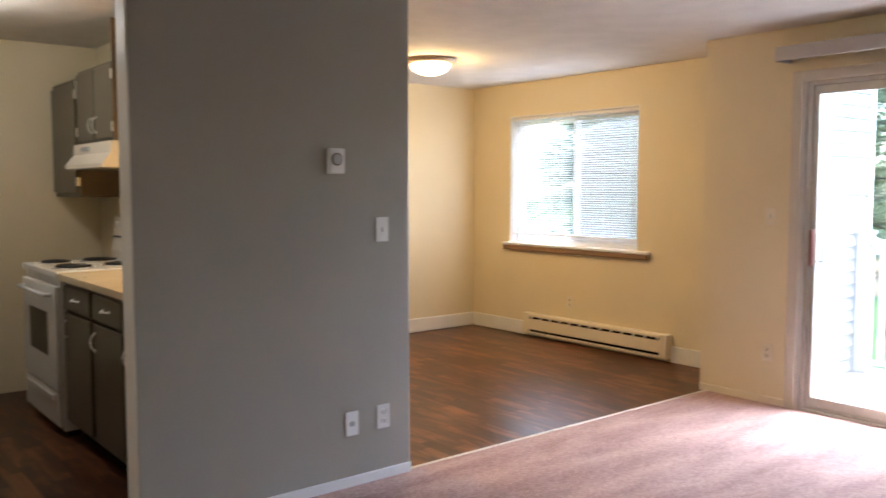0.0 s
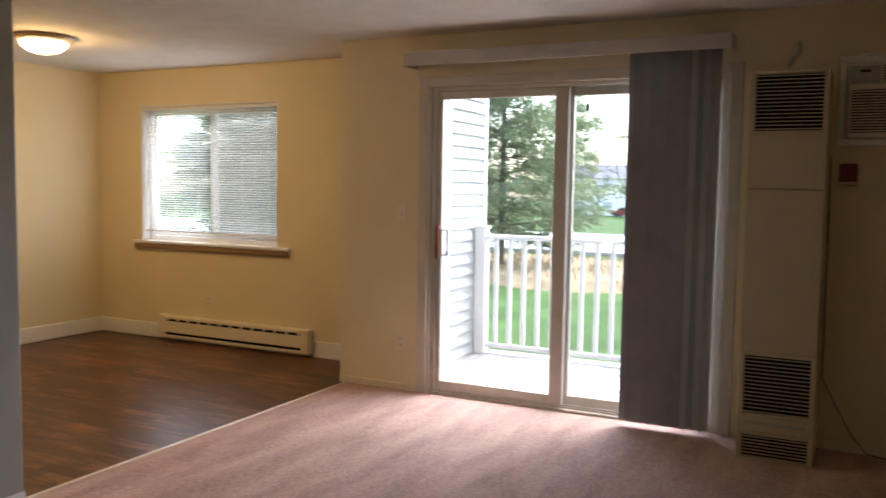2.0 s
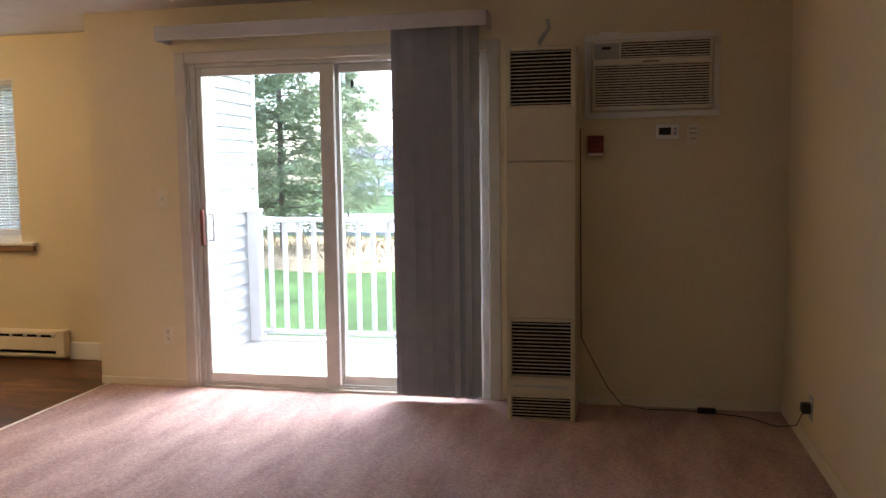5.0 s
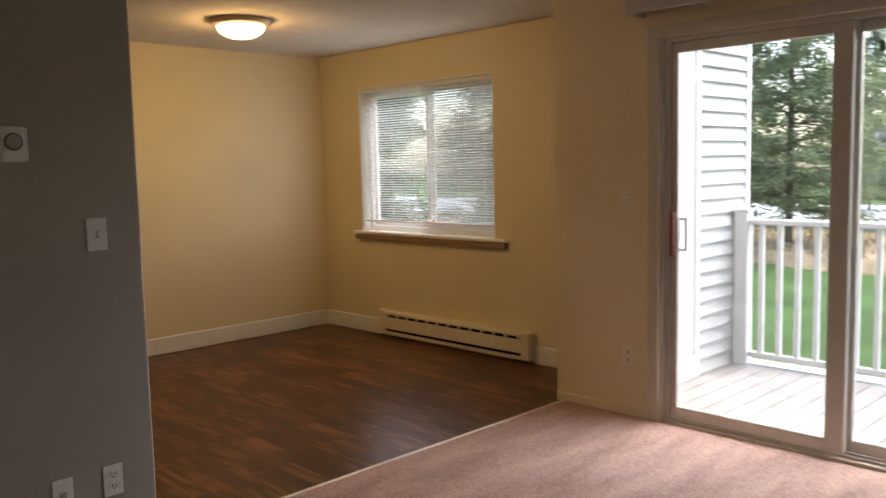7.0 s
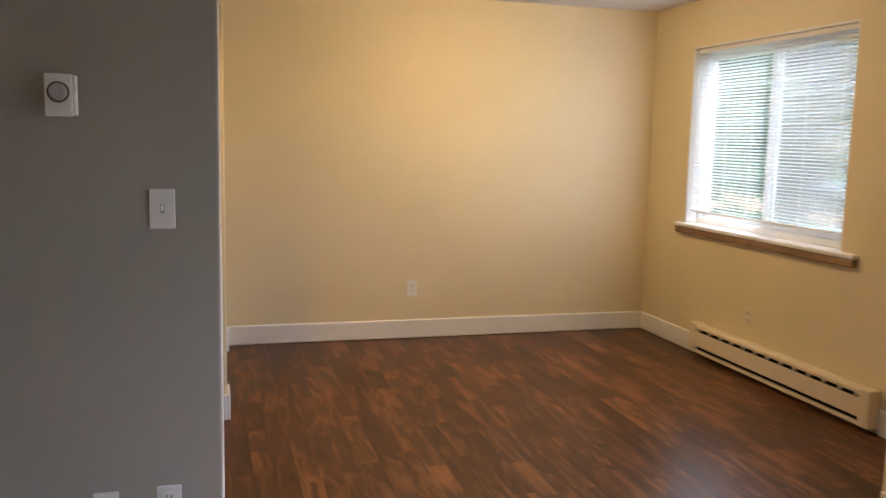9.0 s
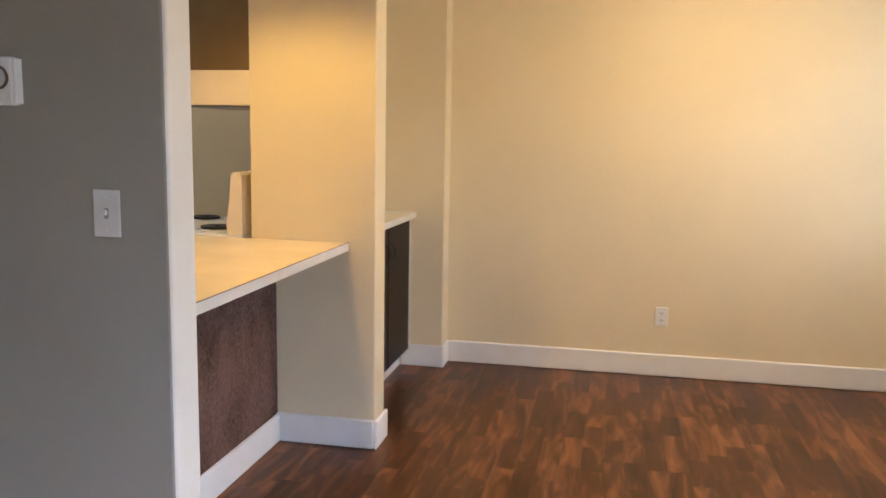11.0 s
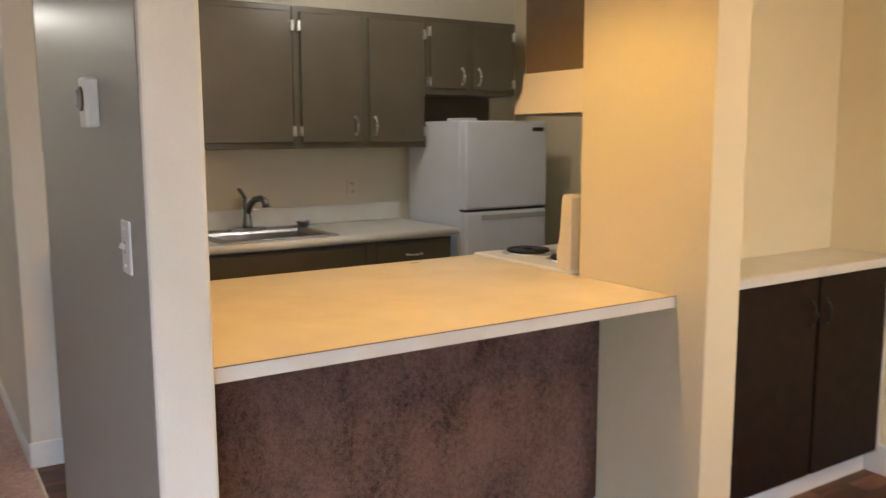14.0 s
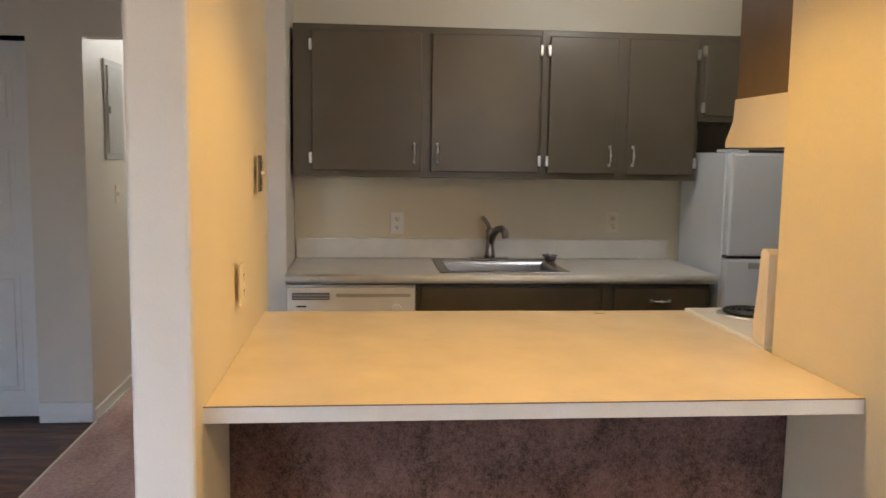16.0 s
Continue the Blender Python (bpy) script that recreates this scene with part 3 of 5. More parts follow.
# ---- ceiling lamps ----
def dome_lamp(place, radius, glass, label, metal):
    lamp = thing("ceiling_lamp", place, label, "ceiling lamp", group="ceiling lamps")
    part("canopy", lathe(bmesh.new(), ((0.0, 0.0), (radius, 0.0), (radius * 1.02, -0.012), (radius * 0.94, -0.03), (radius * 0.80, -0.04), (0.0, -0.04))), metal, lamp, smooth=False)
    prof = [(radius * 0.78 * math.cos(a), -0.038 - 0.085 * math.sin(a)) for a in [i * math.pi / 2 / 9 for i in range(10)]]
    shade = part("shade", lathe(bmesh.new(), prof[:-1] + [(0.0005, prof[-1][1])]), glass, lamp, "lit frosted glass bowl", smooth=True)
    shade.visible_shadow = False
    return lamp


BEIGEMETAL = surf("beige_lamp_metal", (0.55, 0.42, 0.28), 0.4, 0.3, var=0.05)
dome_lamp((LAMP[0], LAMP[1], CEIL), 0.20, DOMEWARM, "warm lit dome ceiling lamp above the dining area", BEIGEMETAL)
dome_lamp((-2.1, 2.93, CEIL), 0.17, DOMECOOL, "bright white dome ceiling lamp in the hall", TRIM)
can = thing("recessed_lamp", (2.25, 4.30, CEIL), "warm lit recessed ceiling lamp above the bar", "ceiling lamp")
part("trim_ring", lathe(bmesh.new(), ((0.065, -0.001), (0.09, -0.001), (0.092, -0.004), (0.068, -0.009), (0.065, -0.006))), TRIM, can, smooth=False)
part("lens", lathe(bmesh.new(), ((0.0005, -0.003), (0.064, -0.003), (0.064, -0.001), (0.0005, -0.001))), DOMEWARM, can, "lit frosted lens")
dome_lamp((0.85, 5.0, CEIL), 0.17, DOMECOOL, "white dome ceiling lamp in the kitchen", TRIM)

# ---- sliding glass door ----
slider = tagged(new("door_1"), "aged aluminium sliding glass door onto the balcony", "sliding door", kind="structure")
part("frame", boxes((DW + 0.02, DW + 0.12, 2.715, 2.765, -0.02, 2.06), (DW + 0.02, DW + 0.12, 0.86, 0.91, -0.02, 2.06), (DW + 0.02, DW + 0.12, 0.91, 2.715, 2.034, 2.06), bevel=0.004), ALUM, slider)
part("sill_track", boxes((DW - 0.005, DW + 0.13, 0.91, 2.715, -0.02, 0.022), (DW + 0.025, DW + 0.032, 0.91, 2.715, 0.022, 0.034), (DW + 0.075, DW + 0.082, 0.91, 2.715, 0.022, 0.034)), ALUM, slider)


def door_leaf(y0, y1, x, stile_a, stile_b, name, tone):
    leaf = part(name, boxes((x, x + 0.035, y0, y0 + stile_a, 0.035, 2.032), (x, x + 0.035, y1 - stile_b, y1, 0.035, 2.032), (x, x + 0.035, y0 + stile_a, y1 - stile_b, 1.98, 2.032), (x, x + 0.035, y0 + stile_a, y1 - stile_b, 0.035, 0.095), bevel=0.004), tone, slider)
    glass = part("pane", boxes((x + 0.014, x + 0.018, y0 + stile_a - 0.004, y1 - stile_b + 0.004, 0.09, 1.985)), PANE, leaf)
    glass.visible_shadow = False
    return leaf


leaf_a = door_leaf(1.812, 2.713, DW + 0.03, 0.09, 0.032, "sliding_leaf", ALUM)
leaf_b = door_leaf(0.915, 1.842, DW + 0.078, 0.05, 0.05, "fixed_leaf", ALUM)
part("inner_grip", boxes((DW - 0.004, DW + 0.028, 2.687, 2.709, 0.92, 1.15), bevel=0.006, segments=2), REDWOOD, leaf_a, "red-brown wooden door grip")
part("outer_pull", boxes((DW + 0.066, DW + 0.10, 2.645, 2.66, 0.94, 1.12), (DW + 0.066, DW + 0.08, 2.66, 2.685, 0.94, 0.955), (DW + 0.066, DW + 0.08, 2.66, 2.685, 1.105, 1.12), bevel=0.003), VINYLWHITE, leaf_a, "white outside pull")
part("window_mark", boxes((DW + 0.0755, DW + 0.0775, 1.698, 1.716, 1.885, 1.93)), BLACK, leaf_b, "small dark sticker on the glass")
structure("trim_slider", boxes((DW - 0.018, DW, 2.765, 2.835, 0, 2.125), (DW - 0.018, DW, 0.79, 0.86, 0, 2.125), (DW - 0.018, DW, 0.86, 2.765, 2.06, 2.125), (DW, DW + 0.03, 2.75, 2.765, 0.02, 2.06), bevel=0.004), CASING, "beige painted casing round the sliding door", "door casing")

# ---- vertical blinds and their valance ----
valance = thing("blind_valance", (4.92, 1.855, 2.178), "greyish valance above the vertical blinds", "valance")
part("front_board", boxes((-0.012, 0.0, -1.015, 1.015, 0, 0.085), bevel=0.002), VALANCE, valance)
part("top_board", boxes((0.0, 0.165, -1.015, 1.015, 0.076, 0.085)), VALANCE, valance)
part("return_board", boxes((0.0, 0.165, -1.015, -1.003, 0, 0.075)), VALANCE, valance)
part("return_board", boxes((0.0, 0.165, 1.003, 1.015, 0, 0.075)), VALANCE, valance)
part("head_rail", boxes((0.045, 0.085, -0.99, 0.99, 0.035, 0.075), bevel=0.004), VALANCE, valance)
blinds = thing("vertical_blinds", (4.985, 1.12, 0.035), "grey fabric vertical blinds gathered to one side", "blinds")
vane_spots = [(-0.195 + 0.0315 * k, k) for k in range(15)]
for y, k in vane_spots:
    angle = radians(18 + 9 * math.sin(k * 2.1)) if k >= 4 else radians(62 - 6 * k)
    bm = bmesh.new()
    outline = []
    for i in range(7):
        u = (i / 6 - 0.5) * 0.089
        outline.append((u, 0.006 * math.cos(math.pi * (i / 6 - 0.5))))
    outline += [(u, v - 0.0012) for u, v in reversed(outline)]
    turned = [(-u * math.sin(angle) + v * math.cos(angle), y + u * math.cos(angle) + v * math.sin(angle)) for u, v in outline]
    prism(bm, turned, "z", 0.0 + 0.004 * (k % 3), 2.168)
    # Vanes 1 and 3 get the paler colour that stands for daylight.
    part("vane", bm, VANELIT if k in (1, 3) else VANE, blinds, "edge vane with daylight painted in" if k in (1, 3) else "")

# ---- wall furnace ----
furnace = thing("wall_furnace", (4.70, 0.525, 0.0), "tall beige gas wall furnace with louvres over painted-in shade", "wall furnace")
D = DW - 4.70
part("back_case", boxes((0.03, D, -0.185, 0.185, 0.0, 2.02), bevel=0.004), FURNACE, furnace)
part("upper_panel", boxes((0.0, 0.028, -0.185, 0.185, 1.42, 1.70), bevel=0.003), FURNACE, furnace)
part("middle_panel", boxes((0.0, 0.028, -0.185, 0.185, 0.575, 1.414), bevel=0.003), FURNACE, furnace)
part("lower_rail", boxes((0.0, 0.028, -0.185, 0.185, 0.155, 0.235), bevel=0.003), FURNACE, furnace)
part("badge", boxes((-0.002, 0.002, -0.15, 0.15, 0.19, 0.205)), GREYPLASTIC, furnace)


def grille(z0, z1, count, name):
    g = part(name, boxes((0.0, 0.028, 0.16, 0.185, z0, z1), (0.0, 0.028, -0.185, -0.16, z0, z1), (0.0, 0.028, -0.16, 0.16, z1 - 0.02, z1), (0.0, 0.028, -0.16, 0.16, z0, z0 + 0.012), bevel=0.003), FURNACE, furnace)
    # Thin black sheet that paints the shade behind the louvres.
    part("shade_sheet", boxes((0.0285, 0.0295, -0.16, 0.16, z0, z1)), SHADEBLACK, g)
    for i in range(count):
        z = z0 + 0.012 + (z1 - z0 - 0.032) * (i + 0.5) / count
        bm = bmesh.new()
        prism(bm, ((0.002, z - 0.0035), (0.010, z - 0.001), (0.010, z + 0.001), (0.002, z + 0.0015)), "y", -0.16, 0.16)
        part("louvre", bm, FURNACE, g)
    return g


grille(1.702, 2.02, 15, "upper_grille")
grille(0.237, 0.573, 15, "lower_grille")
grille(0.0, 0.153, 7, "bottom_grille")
part("pipe", tube(bmesh.new(), ((0.2, 0.02, 2.02), (0.2, 0.02, 2.07), (0.22, 0.0, 2.11), (0.20, -0.03, 2.14), (0.24, -0.02, 2.19)), 0.012), GREYPLASTIC, furnace, "small bent vent pipe")

# ---- air conditioner through the wall ----
ac = thing("air_conditioner", (DW, -0.057, 1.655), "ivory through-wall air conditioner with louvred front", "air conditioner")
W = 0.365
part("sleeve_trim", boxes((-0.02, 0, -W, W, 0, 0.035), (-0.02, 0, -W, W, 0.43, 0.465), (-0.02, 0, -W, -W + 0.035, 0.035, 0.43), (-0.02, 0, W - 0.035, W, 0.035, 0.43), bevel=0.003), TRIM, ac)
part("body", boxes((-0.055, 0.0, -0.325, 0.325, 0.04, 0.425), bevel=0.012, segments=3), ACBODY, ac)
# Black sheets paint in the shade between the front and outlet slats.
part("intake_shade", boxes((-0.0565, -0.054, -0.305, 0.305, 0.065, 0.285)), SHADEBLACK, ac)
part("outlet_shade", boxes((-0.0565, -0.054, -0.305, 0.165, 0.325, 0.41)), SHADEBLACK, ac)
for i in range(15):
    z = 0.07 + 0.0145 * i
    part("front_slat", boxes((-0.064, -0.056, -0.308, 0.308, z, z + 0.0075), bevel=0.001), ACBODY, ac)
for i in range(6):
    z = 0.328 + 0.0138 * i
    part("outlet_slat", boxes((-0.062, -0.056, -0.305, 0.165, z, z + 0.006), bevel=0.001), ACBODY, ac)
part("middle_band", boxes((-0.068, -0.054, -0.318, 0.318, 0.287, 0.318), bevel=0.004), ACBODY, ac)
part("grip_recess", boxes((-0.0695, -0.067, -0.04, 0.05, 0.300, 0.306)), BLACK, ac)
part("control_panel", boxes((-0.06, -0.054, 0.175, 0.31, 0.325, 0.41), bevel=0.003), GREYPLASTIC, ac, "grey control panel")
part("display", boxes((-0.0612, -0.0598, 0.22, 0.27, 0.375, 0.39)), BLACK, ac)
part("top_clip", boxes((-0.03, 0.0, 0.16, 0.28, 0.466, 0.476), bevel=0.003), TRIM, ac)

digital = thing("digital_thermostat", (DW, -0.145, 1.575), "white digital thermostat under the air conditioner", "thermostat", turn=-90)
part("body", boxes((-0.065, 0.065, -0.026, 0, -0.042, 0.042), bevel=0.005, segments=2), PLASTIC, digital)
part("screen", boxes((-0.045, 0.02, -0.0272, -0.0255, -0.018, 0.022)), BLACK, digital)
part("buttons", boxes((0.032, 0.052, -0.0285, -0.0255, -0.02, 0.0), (0.032, 0.052, -0.0285, -0.0255, 0.005, 0.022), bevel=0.001), GREYPLASTIC, digital)
wire_plate = thing("control_plate", (DW, -0.285, 1.56), "small aged ivory control plate on the wall", "wall plate", turn=-90)
part("cover", boxes((-0.035, 0.035, -0.006, 0, -0.06, 0.06), bevel=0.003), ACBODY, wire_plate)
part("slots", boxes((-0.02, 0.02, -0.0075, -0.0055, -0.03, -0.02), (-0.02, 0.02, -0.0075, -0.0055, 0.0, 0.01), (-0.02, 0.02, -0.0075, -0.0055, 0.025, 0.035)), GREYPLASTIC, wire_plate)
alarm = thing("red_alarm_box", (DW, 0.245, 1.50), "small red plastic alarm box beside the furnace", "alarm box", turn=-90)
part("body", boxes((-0.045, 0.045, -0.04, 0, -0.055, 0.06), bevel=0.008, segments=2), RED, alarm)
part("dome", lathe(bmesh.new(), ((0.03, 0.0), (0.028, 0.012), (0.015, 0.02), (0.0005, 0.022)), sides=20, m=Matrix.Translation((0.005, -0.039, 0.012)) @ Matrix.Rotation(radians(90), 4, "X")), RED, alarm, smooth=True)
part("foot_label", boxes((-0.042, 0.042, -0.0415, -0.038, -0.052, -0.038)), ACBODY, alarm)
cord = thing("extension_cord", (DW - 0.03, 0.2, 0.0), "dark appliance cord hanging down and across the carpet", "extension cord")
pts = [(0.02, 0.132, 1.60)] + [(0.02, 0.132 - 0.001 * i, 1.6 - 0.15 * i) for i in range(1, 9)] + [(0.0, 0.04, 0.24), (-0.03, -0.03, 0.12), (-0.05, -0.11, 0.03), (-0.06, -0.25, 0.012), (-0.05, -0.45, 0.012), (-0.08, -0.62, 0.012), (-0.13, -0.78, 0.012), (-0.3, -0.90, 0.02), (-0.50, -0.955, 0.09), (-0.63, -0.955, 0.19), (-0.655, -0.97, 0.225)]
part("cable", tube(bmesh.new(), pts, 0.003), BLACK, cord, smooth=True)
part("inline_box", boxes((-0.09, -0.06, -0.62, -0.52, 0.007, 0.04), bevel=0.006), BLACK, cord)
part("plug", boxes((-0.68, -0.63, -0.985, -0.94, 0.20, 0.25), bevel=0.008), BLACK, cord)

# ---- dining window ----
window = tagged(new("window_1"), "white sliding window with lowered mini blinds", "window", kind="structure")
Y0, Y1, Z0, Z1 = 4.49, 6.03, 0.88, 2.09
MID = (Y0 + Y1) / 2 + 0.01
X = WW + 0.085
part("window_frame", boxes((X, X + 0.06, Y0, Y0 + 0.045, Z0, Z1), (X, X + 0.06, Y1 - 0.045, Y1, Z0, Z1), (X, X + 0.06, Y0 + 0.045, Y1 - 0.045, Z0, Z0 + 0.045), (X, X + 0.06, Y0 + 0.045, Y1 - 0.045, Z1 - 0.045, Z1), bevel=0.004), VINYLWHITE, window)
for a, b, dx in ((Y0 + 0.045, MID + 0.025, 0.005), (MID - 0.025, Y1 - 0.045, 0.032)):
    sash = part("sash", boxes((X + dx, X + dx + 0.024, a, a + 0.04, Z0 + 0.045, Z1 - 0.045), (X + dx, X + dx + 0.024, b - 0.04, b, Z0 + 0.045, Z1 - 0.045), (X + dx, X + dx + 0.024, a + 0.04, b - 0.04, Z0 + 0.045, Z0 + 0.085), (X + dx, X + dx + 0.024, a + 0.04, b - 0.04, Z1 - 0.085, Z1 - 0.045), bevel=0.003), VINYLWHITE, window)
    pane = part("pane", boxes((X + dx + 0.01, X + dx + 0.014, a + 0.036, b - 0.036, Z0 + 0.081, Z1 - 0.081)), PANE, sash)
    pane.visible_shadow = False
part("window_reveal", boxes((WW + 0.002, WW + 0.085, Y0 - 0.001, Y0 + 0.012, Z0 + 0.01, Z1), (WW + 0.002, WW + 0.085, Y1 - 0.012, Y1 + 0.001, Z0 + 0.01, Z1), (WW + 0.002, WW + 0.085, Y0 + 0.012, Y1 - 0.012, Z1 - 0.012, Z1 + 0.001)), TRIM, window)
part("window_sill", boxes((WW - 0.045, WW + 0.085, Y0 - 0.13, Y1 + 0.07, 0.856, 0.882), bevel=0.008, segments=2), TRIM, window)
part("window_apron", boxes((WW - 0.036, WW, Y0 - 0.12, Y1 + 0.06, 0.812, 0.8555), bevel=0.008, segments=2), SILLWOOD, window, "brown stained board under the sill")


def mini_blind(y0, y1, wand, seed):
    """A mini blind between y0 and y1: rails, slats, ladder cords, tilt wand."""
    mini = thing("mini_blind", (WW + 0.045, (y0 + y1) / 2, Z1 - 0.012), "white aluminium mini blind lowered over the window", "blinds", group="mini blinds")
    half, count, sway = (y1 - y0) / 2, 52, random.Random(seed)
    part("head_rail", boxes((-0.018, 0.018, -half, half, -0.032, -0.002), bevel=0.003), BLINDRAIL, mini)
    bm = bmesh.new()
    arc = [(u, 0.0016 * math.cos(u / 0.0125 * 1.5) - 0.28 * u) for u in (-0.0125, -0.006, 0, 0.006, 0.0125)]
    prism(bm, arc + [(u, w - 0.0006) for u, w in reversed(arc)], "y", -half + 0.004, half - 0.004)
    slat_mesh = mesh_of("slat", bm, SLAT)
    for i in range(count):
        s = new("slat", slat_mesh)
        s.parent, s.location = mini, (0, 0, -0.05 - i * 0.0203 + sway.gauss(0, 0.0005))
        s.rotation_euler = (sway.gauss(0, 0.0008), sway.gauss(0, 0.02), 0)
    low = -0.05 - count * 0.0203
    part("bottom_rail", boxes((-0.014, 0.014, -half, half, low - 0.012, low + 0.004), bevel=0.003), BLINDRAIL, mini)
    for y in (-half + 0.1, 0.0, half - 0.1):
        part("ladder_cord", rod(bmesh.new(), (-0.014, y, -0.03), (-0.014, y, low), 0.0012, sides=6), SLAT, mini)
    if wand:
        part("tilt_wand", rod(bmesh.new(), (-0.022, half - 0.06, -0.03), (-0.022, half - 0.05, -0.75), 0.004, sides=8), VINYLWHITE, mini)


mini_blind(Y0 + 0.018, MID - 0.003, False, 8)
mini_blind(MID + 0.003, Y1 - 0.018, True, 9)
part("insect_screen", boxes((X + 0.062, X + 0.063, Y0 + 0.05, MID, Z0 + 0.05, Z1 - 0.05)), SCREEN, window, "fine grey insect screen")

# ---- electric baseboard heater ----
heater = thing("baseboard_heater", (WW, 4.95, 0.03), "cream electric baseboard heater below the window", "heater")
L = 0.815
part("back_plate", boxes((-0.012, 0, -L, L, 0, 0.19)), CREAMTRIM, heater)
part("top_cover", prism(bmesh.new(), ((-0.012, 0.185), (-0.012, 0.195), (-0.055, 0.195), (-0.068, 0.182), (-0.068, 0.165), (-0.063, 0.165), (-0.063, 0.178), (-0.052, 0.187)), "y", -L, L), CREAMTRIM, heater)
part("front_cover", boxes((-0.072, -0.066, -L, L, 0.045, 0.145), bevel=0.002), CREAMTRIM, heater)
part("lower_lip", boxes((-0.070, -0.012, -L, L, 0.0, 0.018), bevel=0.002), CREAMTRIM, heater)
part("end_cap", boxes((-0.074, 0, -L - 0.004, -L + 0.07, 0.0, 0.197), bevel=0.004), CREAMTRIM, heater)
part("end_cap", boxes((-0.074, 0, L - 0.07, L + 0.004, 0.0, 0.197), bevel=0.004), CREAMTRIM, heater)
# Solid black block painting the shade inside the heater.
part("element_shade", boxes((-0.05, -0.0125, -L + 0.07, L - 0.07, 0.02, 0.182)), SHADEBLACK, heater)
fin_mesh = mesh_of("fin", boxes((-0.064, -0.05, -0.011, 0.011, 0.147, 0.163)), ALUM)
for i in range(13):
    f = new("fin", fin_mesh)
    f.parent, f.location = heater, (0, -L + 0.1 + i * (2 * L - 0.2) / 12, 0)

# ---- breakfast bar ----
BAR = 0.938
bar_top = thing("bar_top", (1.90, 4.27, BAR - 0.04), "cream laminate bar top, worn in places", "countertop")
part("slab", boxes((-0.60, 0.51, -0.763, 0.753, 0, 0.038), bevel=0.003), COUNTER, bar_top)
part("edge_band", boxes((0.5105, 0.514, -0.763, 0.753, 0.001, 0.036)), COUNTERW, bar_top, "pale laminate edge")
part("seam", boxes((0.5105, 0.5145, -0.763, 0.753, 0.0362, 0.0384)), BROWNSIDE, bar_top, "dark glue line along the edge")
part("chip", boxes((-0.55, -0.54, 0.40, 0.44, 0.0378, 0.0386)), BROWNSIDE, bar_top, "small dark chip in the laminate")
structure("wall_bar_back", boxes((1.99, 2.065, 3.508, 5.024, 0, BAR - 0.042)), GREIGE, "half-height wall under the bar", "wall")
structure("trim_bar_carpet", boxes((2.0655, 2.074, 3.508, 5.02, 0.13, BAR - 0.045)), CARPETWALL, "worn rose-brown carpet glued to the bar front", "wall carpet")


# ---- cabinets ----
def pull(parent, a, b, out, tone=None, label="bright nickel bow handle"):
    """A bow handle from a to b, standing out by the vector out."""
    a, b, out = Vector(a), Vector(b), Vector(out)
    pts = []
    for i in range(9):
        u = i / 8
        pts.append(a.lerp(b, u) + out * math.sin(math.pi * u) ** 0.5)
    bm = tube(bmesh.new(), pts, 0.0042)
    for q, size in ((a, 0.0085), (b, 0.0085), (a.lerp(b, 0.5) + out, 0.0075)):
        bmesh.ops.create_uvsphere(bm, u_segments=10, v_segments=6, radius=size, matrix=Matrix.Translation(q))
    return part("handle", bm, tone or CHROME, parent, label, smooth=True)


def upper_unit(y0, y1, z0, z1, doors, name="wall_cabinet", label="taupe painted wall cabinet over the sink counter", back=0.0):
    """A wall cabinet on the kitchen back wall; doors: (y0, y1, side of the handle)."""
    cab = thing(name, (-0.2, (y0 + y1) / 2, z0), label, "cabinet", group="kitchen wall cabinets")
    h, w = z1 - z0, (y1 - y0) / 2
    part("body", boxes((0.0, 0.285, -w, w, 0.0, h), bevel=0.002), TAUPE, cab)
    if back:
        # Added taupe sheet, painting the cabinet's shade on the wall below it.
        part("shade_panel", boxes((0.0, 0.02, -w, w, -back, -0.001)), TAUPE, cab)
    for a, b, side in doors:
        a, b = a - (y0 + y1) / 2, b - (y0 + y1) / 2
        d = part("door", boxes((0.286, 0.304, a, b, 0.03, h - 0.03), bevel=0.005, segments=2), TAUPE, cab)
        hy = b - 0.032 if side > 0 else a + 0.032
        low = 0.075 if h > 0.6 else 0.06
        pull(d, (0.304, hy, low), (0.304, hy, low + 0.09), (0.024, 0, 0))
        hinge_y = a - 0.006 if side > 0 else b + 0.006
        for z in ((0.09, h - 0.1) if h > 0.6 else (0.07, h - 0.08)):
            part("hinge", boxes((0.285, 0.309, hinge_y - 0.007, hinge_y + 0.007, z - 0.026, z + 0.026), bevel=0.002), CHROME, d, "bright metal hinge")
    return cab


upper_unit(3.51, 4.725, 1.375, 2.105, ((3.60, 4.13, 1), (4.18, 4.715, -1)))
upper_unit(4.727, 5.535, 1.375, 2.105, ((4.765, 5.11, 1), (5.165, 5.515, -1)))
upper_unit(5.537, 6.18, 1.675, 2.105, ((5.56, 5.81, 1), (5.865, 6.15, -1)), label="short taupe cabinet above the refrigerator", back=0.165)


